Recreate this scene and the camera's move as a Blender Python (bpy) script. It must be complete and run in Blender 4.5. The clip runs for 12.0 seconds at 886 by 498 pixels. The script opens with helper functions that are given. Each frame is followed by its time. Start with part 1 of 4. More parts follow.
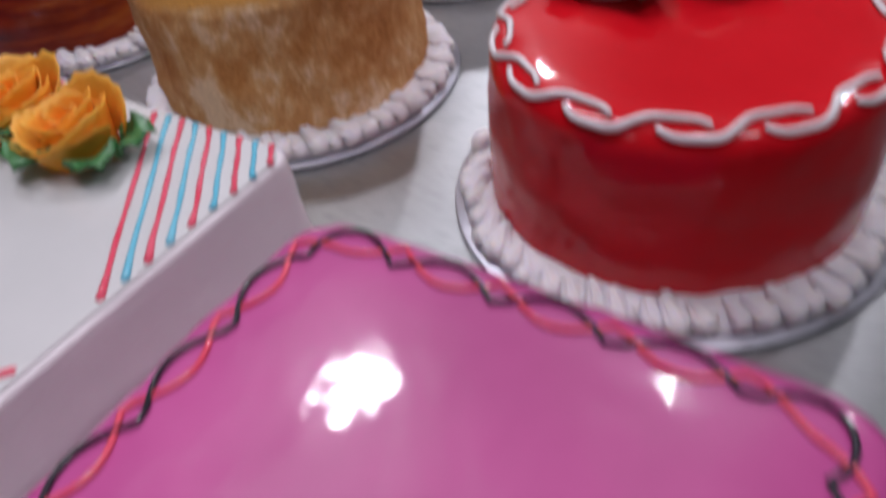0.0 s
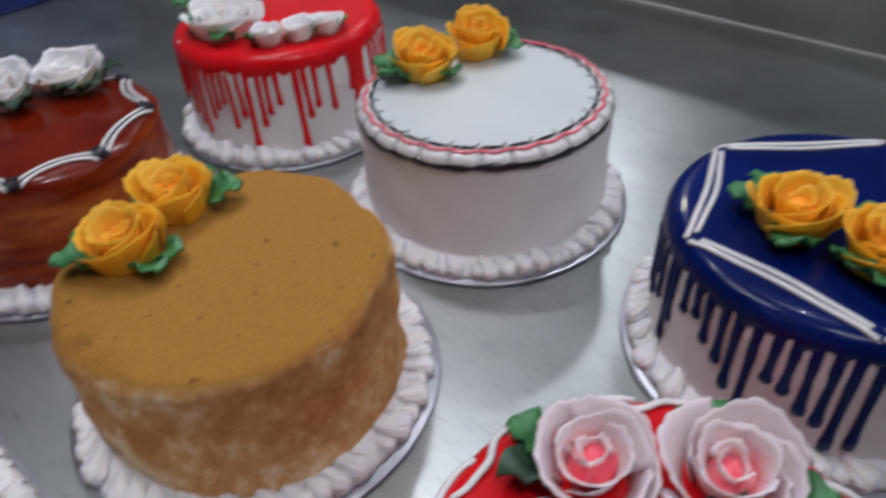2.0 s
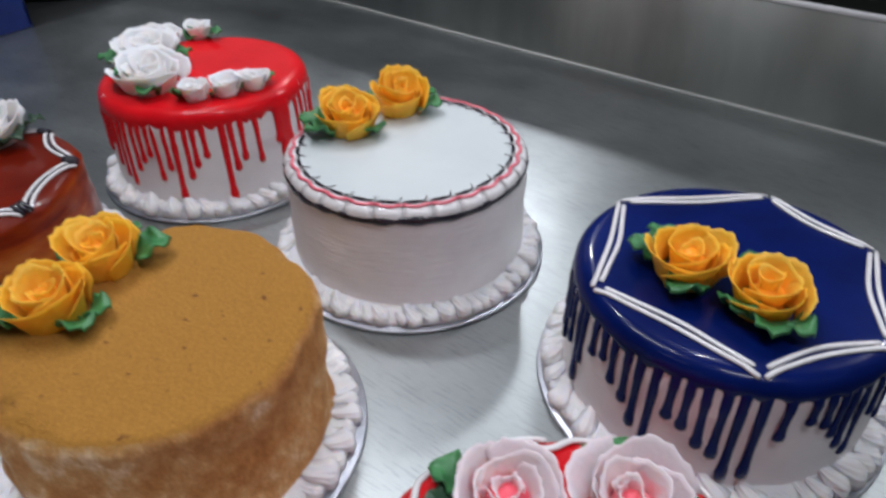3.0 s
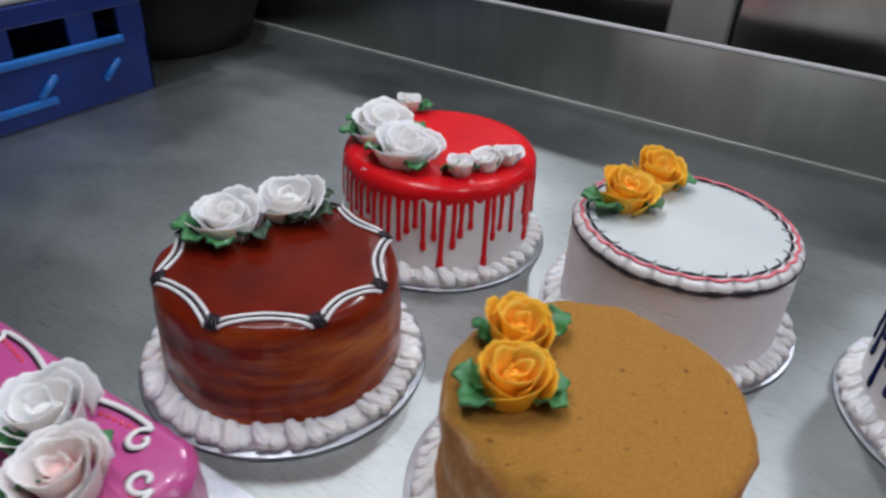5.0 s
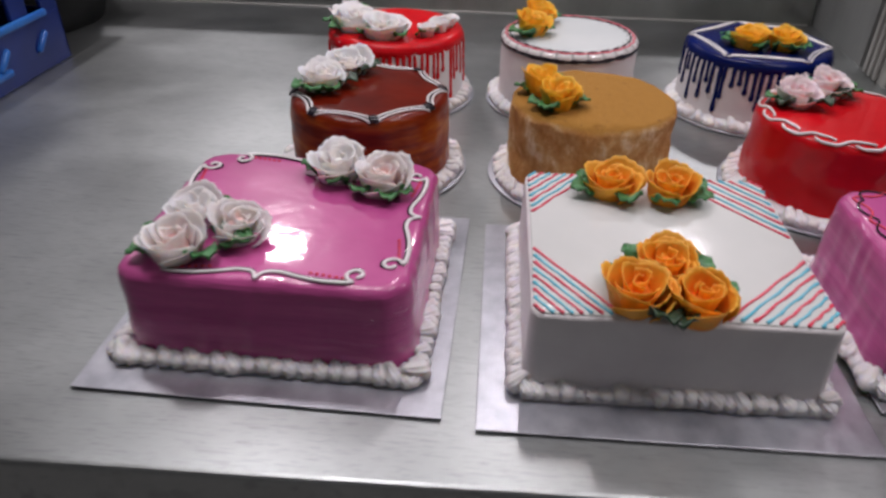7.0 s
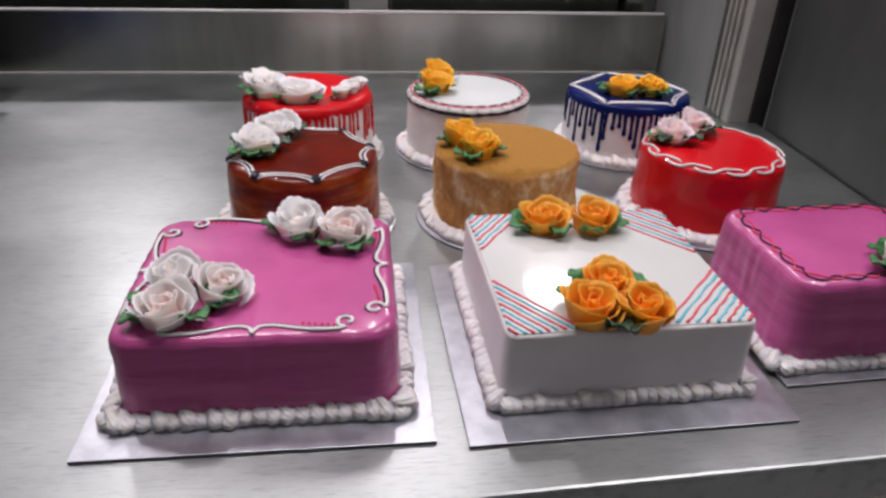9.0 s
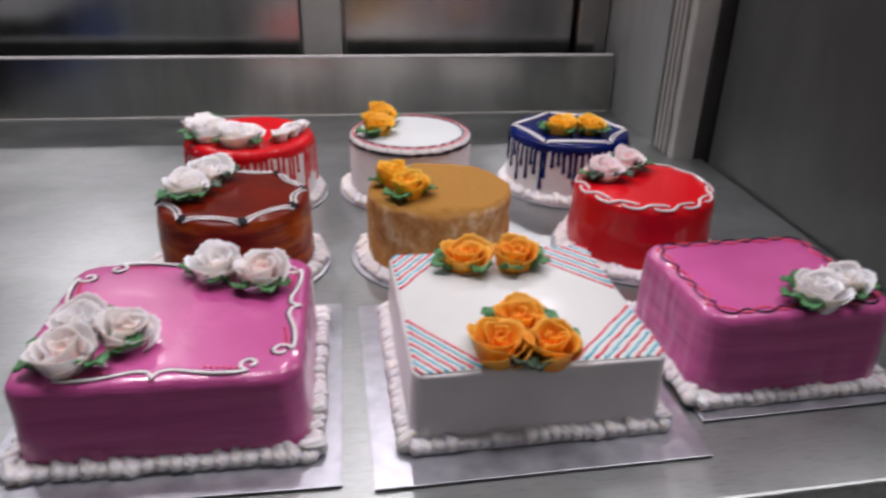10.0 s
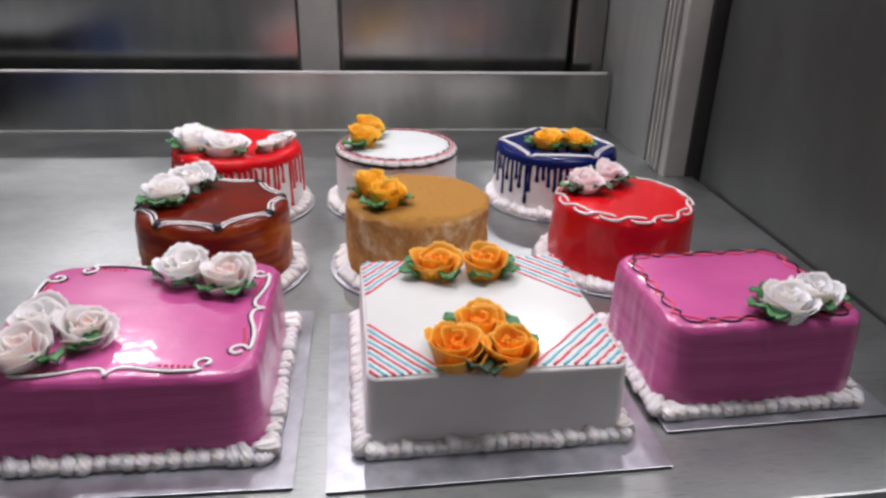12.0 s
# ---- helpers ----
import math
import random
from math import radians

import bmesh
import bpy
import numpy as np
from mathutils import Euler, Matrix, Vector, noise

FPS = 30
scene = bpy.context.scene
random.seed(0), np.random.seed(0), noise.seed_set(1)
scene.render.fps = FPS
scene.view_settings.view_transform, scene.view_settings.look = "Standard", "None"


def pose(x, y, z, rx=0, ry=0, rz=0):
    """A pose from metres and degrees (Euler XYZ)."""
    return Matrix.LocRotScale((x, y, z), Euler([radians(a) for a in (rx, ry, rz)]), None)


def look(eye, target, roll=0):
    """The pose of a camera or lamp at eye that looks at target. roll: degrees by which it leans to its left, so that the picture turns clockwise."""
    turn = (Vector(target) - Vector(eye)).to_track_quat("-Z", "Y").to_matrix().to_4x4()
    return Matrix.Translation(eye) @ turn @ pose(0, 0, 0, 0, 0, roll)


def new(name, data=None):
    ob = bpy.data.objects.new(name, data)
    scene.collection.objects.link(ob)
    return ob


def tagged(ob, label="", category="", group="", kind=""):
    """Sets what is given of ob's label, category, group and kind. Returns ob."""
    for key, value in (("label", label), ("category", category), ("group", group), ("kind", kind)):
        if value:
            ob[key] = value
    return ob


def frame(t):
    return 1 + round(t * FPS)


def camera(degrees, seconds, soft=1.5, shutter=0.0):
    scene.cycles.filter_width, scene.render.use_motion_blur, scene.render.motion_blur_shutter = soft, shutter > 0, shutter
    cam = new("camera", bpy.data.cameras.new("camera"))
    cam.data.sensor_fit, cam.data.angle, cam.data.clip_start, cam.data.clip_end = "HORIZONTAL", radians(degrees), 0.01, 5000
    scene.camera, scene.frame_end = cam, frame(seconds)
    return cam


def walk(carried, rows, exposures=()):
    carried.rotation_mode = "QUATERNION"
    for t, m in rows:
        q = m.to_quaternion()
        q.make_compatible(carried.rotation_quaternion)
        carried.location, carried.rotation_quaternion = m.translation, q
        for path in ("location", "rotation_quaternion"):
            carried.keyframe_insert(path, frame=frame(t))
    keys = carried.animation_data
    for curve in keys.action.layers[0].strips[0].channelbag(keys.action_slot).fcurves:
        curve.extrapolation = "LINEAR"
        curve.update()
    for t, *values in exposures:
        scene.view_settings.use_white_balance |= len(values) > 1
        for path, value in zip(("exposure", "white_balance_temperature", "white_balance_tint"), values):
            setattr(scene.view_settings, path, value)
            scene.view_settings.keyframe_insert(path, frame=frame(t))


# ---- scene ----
cam = camera(64.4, 12.0, soft=2.7, shutter=0.6)
PATH = [
    (0, (0.1271, 0.0958, 1.1239), (-0.8081, 1.2021, -0.2550), -8.91),
    (0.5, (0.1013, 0.1539, 1.1516), (-0.9553, 1.2485, -0.1447), -6.12),
    (1, (0.0742, 0.2033, 1.1777), (-1.0470, 1.2047, -0.1412), -4.75),
    (1.5, (0.0672, 0.2308, 1.1881), (-1.1138, 1.1784, -0.1185), -5.86),
    (2, (0.0711, 0.2564, 1.2035), (-1.0309, 1.3360, -0.0693), -4.31),
    (2.5, (0.0915, 0.2635, 1.2084), (-0.9202, 1.4757, -0.0192), -2.13),
    (3, (0.0818, 0.2496, 1.2212), (-0.9094, 1.5141, 0.0302), -0.53),
    (3.5, (0.0488, 0.2198, 1.2440), (-0.9575, 1.5086, 0.0923), 0.36),
    (3.7, (0.0225, 0.1996, 1.2507), (-1.0227, 1.4694, 0.1127), -0.42),
    (5.3, (-0.1741, 0.0435, 1.2478), (-0.8691, 1.5677, 0.1552), 5.47),
    (5.5, (-0.2119, 0.0104, 1.2371), (-0.7376, 1.5877, 0.1255), 6.86),
    (6, (-0.2757, -0.0737, 1.2353), (-0.5440, 1.5540, 0.1046), 6.80),
    (6.5, (-0.2694, -0.2079, 1.2312), (-0.4695, 1.4586, 0.1438), 3.63),
    (6.7, (-0.2646, -0.2589, 1.2380), (-0.4709, 1.3811, 0.1121), 1.39),
    (8.3, (-0.3825, -0.3840, 1.2826), (-0.3019, 1.3484, 0.2864), 2.15),
    (8.5, (-0.3722, -0.3757, 1.2807), (-0.2423, 1.3549, 0.2867), 1.97),
    (9, (-0.3535, -0.3686, 1.2767), (-0.1429, 1.3566, 0.2870), 1.88),
    (9.5, (-0.3390, -0.3718, 1.2761), (-0.1353, 1.3658, 0.3070), 1.45),
    (10, (-0.2915, -0.3767, 1.2790), (-0.0464, 1.3973, 0.3887), 1.26),
    (10.5, (-0.2576, -0.3870, 1.2737), (0.0279, 1.3950, 0.4118), 2.03),
    (11, (-0.2466, -0.3849, 1.2692), (0.0004, 1.4103, 0.4231), 2.12),
    (11.5, (-0.2401, -0.3825, 1.2683), (-0.0060, 1.4164, 0.4262), 1.97),
    (12, (-0.2500, -0.3877, 1.2657), (-0.0441, 1.4200, 0.4352), 1.49),
]
EXPOSURES = [(0.0, -0.38, 6250, 22), (0.5, -0.28, 6150, 9), (1.0, -1.05, 6150, 10), (1.5, -1.0, 6150, 10), (2.0, -0.46, 6100, 10), (2.5, -0.30, 6050, 9), (3.0, -0.22, 6050, 8), (3.5, 0.0, 6050, 6),
             (5.5, -0.30, 6150, 8), (6.0, -0.30, 6450, 14), (6.5, -0.34, 6600, 17), (8.5, -0.04, 6700, 16), (9.5, -0.02, 6650, 18), (10.5, 0.04, 6600, 17), (12.0, 0.22, 6600, 15)]
walk(cam, [(t, look(eye, target, roll)) for t, eye, target, roll in PATH], EXPOSURES)

# ---- light ----
T = 0.9          # height of the steel table top
CEIL = 2.75
# faint even background light, added to lift the dark tones
world = bpy.data.worlds.new("ambient_fill")
world.use_nodes = True
world.node_tree.nodes["Background"].inputs[0].default_value = (0.55, 0.62, 0.7, 1)
world.node_tree.nodes["Background"].inputs[1].default_value = 0.035
scene.world = world
# ceiling lamps, all out of view: x, y, length along x, length along y, watts
LAMPS = [
    (-1.36, 2.52, 0.14, 0.11, 18),
    (-1.00, 0.90, 0.07, 0.18, 10),
    (-0.19, 1.58, 0.03, 0.36, 8),
    (0.60, 2.70, 0.22, 0.12, 18),
    # added fill lamps, neither seen nor inferred, to brighten the table and cakes
    (-0.60, 0.30, 0.70, 0.20, 12),
    (0.60, 0.20, 0.70, 0.20, 12),
    (-0.40, -1.20, 0.70, 0.16, 1.8),
    (1.70, 0.90, 0.16, 0.60, 13),
    (-2.70, 2.60, 0.50, 0.90, 3),
]
LAMP_COLOUR = (1.0, 0.97, 1.0)
for lx, ly, wx, wy, watts in LAMPS:
    data = bpy.data.lights.new("lamp_light", "AREA")
    data.shape, data.size, data.size_y, data.energy, data.color = "RECTANGLE", wx, wy, watts, LAMP_COLOUR
    new("lamp_light", data).matrix_world = Matrix.Translation((lx, ly, CEIL - 0.075))


# ---- materials ----
def node_mat(name):
    m = bpy.data.materials.new(name)
    m.use_nodes = True
    nt = m.node_tree
    return m, nt, nt.nodes["Principled BSDF"]


def noise_node(nt, scale, detail=4.0, rough=0.55, stretch=None, coord="Object"):
    tc = nt.nodes.new("ShaderNodeTexCoord")
    n = nt.nodes.new("ShaderNodeTexNoise")
    n.inputs["Scale"].default_value, n.inputs["Detail"].default_value, n.inputs["Roughness"].default_value = scale, detail, rough
    if stretch:
        mp = nt.nodes.new("ShaderNodeMapping")
        mp.inputs["Scale"].default_value = stretch
        nt.links.new(tc.outputs[coord], mp.inputs["Vector"])
        nt.links.new(mp.outputs["Vector"], n.inputs["Vector"])
    else:
        nt.links.new(tc.outputs[coord], n.inputs["Vector"])
    return n


def ramp_node(nt, source, stops):
    r = nt.nodes.new("ShaderNodeValToRGB")
    while len(r.color_ramp.elements) < len(stops):
        r.color_ramp.elements.new(0.5)
    for e, (p, c) in zip(r.color_ramp.elements, stops):
        e.position, e.color = p, (*c, 1)
    nt.links.new(source, r.inputs["Fac"])
    return r


def mix_node(nt, fac, a, b, kind="MIX"):
    m = nt.nodes.new("ShaderNodeMix")
    m.data_type, m.blend_type = "RGBA", kind
    for value, socket in ((fac, m.inputs[0]), (a, m.inputs[6]), (b, m.inputs[7])):
        if isinstance(value, (int, float)):
            socket.default_value = value
        elif isinstance(value, tuple):
            socket.default_value = (*value, 1)
        else:
            nt.links.new(value, socket)
    return m.outputs[2]


def bump_node(nt, bsdf, height, strength, distance, before=None):
    b = nt.nodes.new("ShaderNodeBump")
    b.inputs["Strength"].default_value, b.inputs["Distance"].default_value = strength, distance
    nt.links.new(height, b.inputs["Height"])
    if before:
        nt.links.new(before.outputs["Normal"], b.inputs["Normal"])
    nt.links.new(b.outputs["Normal"], bsdf.inputs["Normal"])
    nt.links.new(b.outputs["Normal"], bsdf.inputs["Coat Normal"])
    return b


def surface(name, dark, light, rough, metal=0.0, coat=0.0, big=12.0, fine=180.0, bump=0.15, depth=0.002, stretch=None,
            fine_stretch=None, rough_var=0.0, contrast=(0.35, 0.65), sub=0.0):
    """A two-scale surface: big patches between two colours, fine grain in the relief."""
    m, nt, bsdf = node_mat(name)
    patches = noise_node(nt, big, 5, 0.6, stretch)
    col = ramp_node(nt, patches.outputs["Fac"], [(contrast[0], dark), (contrast[1], light)])
    nt.links.new(col.outputs["Color"], bsdf.inputs["Base Color"])
    grain = noise_node(nt, fine, 3, 0.6, fine_stretch)
    bump_node(nt, bsdf, grain.outputs["Fac"], bump, depth)
    bsdf.inputs["Roughness"].default_value = rough
    if rough_var:
        rr = nt.nodes.new("ShaderNodeMapRange")
        rr.inputs["To Min"].default_value, rr.inputs["To Max"].default_value = max(0.02, rough - rough_var), rough + rough_var
        nt.links.new(patches.outputs["Fac"], rr.inputs["Value"])
        nt.links.new(rr.outputs["Result"], bsdf.inputs["Roughness"])
    bsdf.inputs["Metallic"].default_value = metal
    bsdf.inputs["Coat Weight"].default_value = coat
    bsdf.inputs["Coat Roughness"].default_value = 0.09 if "pink" in name or "white_glaze" in name else 0.05
    if coat > 0.5 or "glaze" in name and metal == 0 and "white" not in name:
        bsdf.inputs["Specular IOR Level"].default_value = 0.4 if "pink" in name else 0.08
    if sub:
        bsdf.inputs["Subsurface Weight"].default_value = sub
        bsdf.inputs["Subsurface Radius"].default_value = (0.004, 0.003, 0.002)
        bsdf.inputs["Subsurface Scale"].default_value = 1.0
    return m


def steel(name, base, rough, stretch, strength=0.25, tint=(1, 1, 1), cloud_stretch=(1, 1, 1), spread=(0.82, 1.1), scratched=False, metal=1.0):
    """Brushed stainless steel: long fine lines, cloudy wipe marks, reflections painted into uprights, and a few
    scratches.
    """
    m, nt, bsdf = node_mat(name)
    lines = noise_node(nt, 1.0, 4, 0.7, stretch)
    cloud = noise_node(nt, 2.6, 6, 0.65, cloud_stretch)
    a = tuple(base * spread[0] * c for c in tint)
    b = tuple(base * spread[1] * c for c in tint)
    col = ramp_node(nt, cloud.outputs["Fac"], [(0.3, a), (0.7, b)])
    nt.links.new(col.outputs["Color"], bsdf.inputs["Base Color"])
    rr = nt.nodes.new("ShaderNodeMapRange")
    rr.inputs["From Min"].default_value, rr.inputs["From Max"].default_value = 0.3, 0.7
    rr.inputs["To Min"].default_value, rr.inputs["To Max"].default_value = rough * 0.82, rough * 1.2
    nt.links.new(cloud.outputs["Fac"], rr.inputs["Value"])
    nt.links.new(rr.outputs["Result"], bsdf.inputs["Roughness"])
    bump_node(nt, bsdf, lines.outputs["Fac"], strength, 0.0006)
    smear = noise_node(nt, 17, 6, 0.7, cloud_stretch)
    wipe_and_reflection = ramp_node(nt, smear.outputs["Fac"], [(0.32, (0.90, 0.90, 0.90)), (0.66, (1.05, 1.05, 1.05))])
    base_col = mix_node(nt, 1.0, col.outputs["Color"], wipe_and_reflection.outputs["Color"], "MULTIPLY")
    for turn, scale in ((38, (45, 620, 45)), (-27, (60, 700, 60)), (81, (50, 560, 50))) if scratched else ():
        cross = noise_node(nt, 1.0, 2, 0.5, scale)
        cross.inputs["Vector"].links[0].from_node.inputs["Rotation"].default_value = (0, 0, radians(turn))
        thin = ramp_node(nt, cross.outputs["Fac"], [(0.60, (1, 1, 1)), (0.69, (0.84, 0.84, 0.84))])
        base_col = mix_node(nt, 1.0, base_col, thin.outputs["Color"], "MULTIPLY")
    nt.links.new(base_col, bsdf.inputs["Base Color"])
    bsdf.inputs["Metallic"].default_value = metal
    return m


def petal_mat(name, inner, outer, rim):
    """Piped icing: the colour runs from the foot of a petal to its rim, broken up by streaks."""
    m, nt, bsdf = node_mat(name)
    at = nt.nodes.new("ShaderNodeAttribute")
    at.attribute_name = "tone"
    streak = noise_node(nt, 90, 4, 0.6)
    add = nt.nodes.new("ShaderNodeMath")
    add.operation = "MULTIPLY_ADD"
    nt.links.new(streak.outputs["Fac"], add.inputs[0])
    add.inputs[1].default_value = 0.7
    nt.links.new(at.outputs["Fac"], add.inputs[2])
    info = nt.nodes.new("ShaderNodeObjectInfo")
    add2 = nt.nodes.new("ShaderNodeMath")
    add2.operation = "MULTIPLY_ADD"
    nt.links.new(info.outputs["Random"], add2.inputs[0])
    add2.inputs[1].default_value = 0.3
    nt.links.new(add.outputs[0], add2.inputs[2])
    col = ramp_node(nt, add2.outputs[0], [(0.48, inner), (0.78, outer), (1.0, rim)])
    nt.links.new(col.outputs["Color"], bsdf.inputs["Base Color"])
    grain = noise_node(nt, 260, 4, 0.6)
    bump_node(nt, bsdf, grain.outputs["Fac"], 0.35, 0.0015)
    bsdf.inputs["Roughness"].default_value = 0.55
    bsdf.inputs["Subsurface Weight"].default_value = 0.3
    bsdf.inputs["Subsurface Radius"].default_value = (0.005, 0.003, 0.002)
    bsdf.inputs["Subsurface Scale"].default_value = 1.0
    return m


M_TABLE = steel("brushed_steel_top", 0.44, 0.38, (22, 380, 30), 0.22, (0.91, 0.97, 0.96), (1, 1.3, 1), (0.84, 1.12), True, 0.97)
# upright steels: tall stretched clouds put blurred reflections into the base colour
M_SPLASH = steel("brushed_steel_upright", 0.52, 0.23, (260, 8, 5), 0.08, (0.99, 1, 0.94), (2.5, 2, 0.4), (0.8, 1.1))
M_PANEL = steel("dark_steel_panel", 0.50, 0.20, (200, 60, 3), 0.06, (0.96, 1.0, 0.97), (2.2, 2, 0.4), (0.75, 1.15))
M_FRIDGE = steel("grey_green_enamel", 0.085, 0.36, (60, 200, 3), 0.02, (0.92, 1.0, 0.97), (1.5, 1.5, 0.7), (0.7, 1.2), False, 0.3)
M_GAP = surface("dark_recess", (0.015, 0.015, 0.016), (0.03, 0.03, 0.03), 0.7)
M_TRIM = surface("dull_trim_paint", (0.29, 0.29, 0.27), (0.37, 0.37, 0.345), 0.35, big=9)
M_RETURN = steel("dull_steel_return", 0.32, 0.42, (200, 60, 3), 0.06, (0.96, 1.0, 0.97), (2.2, 2, 0.4), (0.8, 1.1), False, 0.5)
M_FOIL = surface("silver_foil", (0.42, 0.435, 0.48), (0.56, 0.575, 0.62), 0.38, metal=1.0, big=45, fine=110, bump=0.14, depth=0.002, rough_var=0.08)
# grey card taken near black: the shade along the board edge is in it
M_SHADED_CARD = surface("shaded_card", (0.035, 0.034, 0.036), (0.07, 0.07, 0.072), 0.7, big=40)
M_CREAM = surface("white_cream", (0.80, 0.785, 0.79), (0.87, 0.86, 0.87), 0.5, big=25, fine=220, bump=0.3, depth=0.002, sub=0.35)
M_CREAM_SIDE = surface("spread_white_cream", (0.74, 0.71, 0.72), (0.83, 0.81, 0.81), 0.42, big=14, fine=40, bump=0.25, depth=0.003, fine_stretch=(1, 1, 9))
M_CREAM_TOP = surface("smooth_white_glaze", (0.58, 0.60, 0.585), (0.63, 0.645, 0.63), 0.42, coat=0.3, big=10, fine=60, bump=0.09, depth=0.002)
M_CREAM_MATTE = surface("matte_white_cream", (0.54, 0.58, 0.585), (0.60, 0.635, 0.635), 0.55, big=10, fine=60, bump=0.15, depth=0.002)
M_PINK = surface("pink_jelly_glaze", (0.45, 0.058, 0.235), (0.63, 0.108, 0.345), 0.34, coat=0.8, big=9, fine=85, bump=0.42, depth=0.002, stretch=(0.6, 0.6, 7.0), fine_stretch=(0.30, 0.30, 4.0))
M_RED = surface("red_jelly_glaze", (0.57, 0.004, 0.009), (0.69, 0.009, 0.016), 0.3, coat=0.6, big=9, fine=80, bump=0.16, depth=0.002, fine_stretch=(0.35, 0.35, 3.4))
M_REDDRIP = surface("red_drip_glaze", (0.60, 0.004, 0.010), (0.72, 0.010, 0.016), 0.3, coat=0.32, big=20, fine=60, bump=0.15, depth=0.002)
M_BLUE = surface("navy_glaze", (0.002, 0.007, 0.070), (0.003, 0.012, 0.115), 0.25, coat=0.22, big=14, fine=40, bump=0.12, depth=0.002)
M_PIPE = surface("white_piping", (0.72, 0.70, 0.70), (0.82, 0.80, 0.80), 0.3, coat=0.5, big=60, fine=240, bump=0.2, depth=0.001)
M_BLACK = surface("black_piping", (0.012, 0.010, 0.016), (0.03, 0.025, 0.035), 0.25, coat=0.7, big=60)
M_REDPIPE = surface("red_piping", (0.74, 0.06, 0.11), (0.82, 0.13, 0.19), 0.25, coat=0.7, big=60)
M_BLUEPIPE = surface("sky_blue_piping", (0.10, 0.50, 0.66), (0.20, 0.60, 0.74), 0.25, coat=0.7, big=60)
M_PINKPIPE = surface("rose_piping", (0.76, 0.10, 0.16), (0.82, 0.20, 0.25), 0.3, coat=0.5, big=60)
M_LEAF = surface("green_icing", (0.018, 0.105, 0.030), (0.060, 0.250, 0.075), 0.45, coat=0.2, big=60, fine=300, bump=0.3, depth=0.001)
M_LEAF_DARK = surface("dark_green_icing", (0.012, 0.030, 0.018), (0.03, 0.075, 0.035), 0.45, coat=0.2, big=60, fine=300, bump=0.3, depth=0.001)
M_YELLOW = petal_mat("amber_icing", (0.96, 0.37, 0.010), (0.97, 0.56, 0.065), (0.97, 0.47, 0.022))
M_ORANGE = petal_mat("orange_icing", (0.93, 0.22, 0.006), (0.94, 0.38, 0.028), (0.94, 0.42, 0.045))
M_WHITE_ROSE = petal_mat("white_icing", (0.82, 0.79, 0.78), (0.87, 0.85, 0.84), (0.89, 0.87, 0.87))
M_BLUSH = petal_mat("blush_icing", (0.88, 0.12, 0.17), (0.89, 0.80, 0.81), (0.89, 0.74, 0.77))
M_BLUSH_PALE = petal_mat("pale_blush_icing", (0.86, 0.58, 0.55), (0.87, 0.79, 0.77), (0.89, 0.86, 0.85))
M_CRATE = surface("blue_plastic", (0.003, 0.013, 0.11), (0.006, 0.026, 0.18), 0.35, big=8, fine=90, bump=0.08)
M_CRATE_RIB = surface("light_blue_plastic", (0.01, 0.10, 0.42), (0.02, 0.16, 0.52), 0.35, big=8)
M_BLACKBOX = surface("black_plastic", (0.008, 0.008, 0.010), (0.018, 0.018, 0.018), 0.5, big=8)
M_SHEET = surface("dull_grey_board", (0.20, 0.20, 0.205), (0.28, 0.28, 0.285), 0.5, big=6)
M_BLACKBOX.node_tree.nodes["Principled BSDF"].inputs["Specular IOR Level"].default_value = 0.1
M_LID = surface("grey_board", (0.42, 0.41, 0.41), (0.55, 0.54, 0.54), 0.5, big=6)
M_CEILING = surface("dull_ceiling_paint", (0.26, 0.27, 0.27), (0.32, 0.33, 0.33), 0.8, big=2)
M_FARWALL = surface("dark_far_wall", (0.27, 0.285, 0.275), (0.34, 0.355, 0.34), 0.7, big=2)
M_PAINT = surface("pale_wall_paint", (0.70, 0.71, 0.71), (0.78, 0.79, 0.78), 0.7, big=2)
M_DARKWALL = surface("dull_wall_paint", (0.36, 0.37, 0.37), (0.44, 0.45, 0.45), 0.7, big=2)
M_FLOOR = surface("grey_floor_tile", (0.30, 0.30, 0.29), (0.40, 0.39, 0.38), 0.4, big=3)
M_LAMPBODY = surface("lamp_white_metal", (0.7, 0.7, 0.7), (0.8, 0.8, 0.8), 0.4)


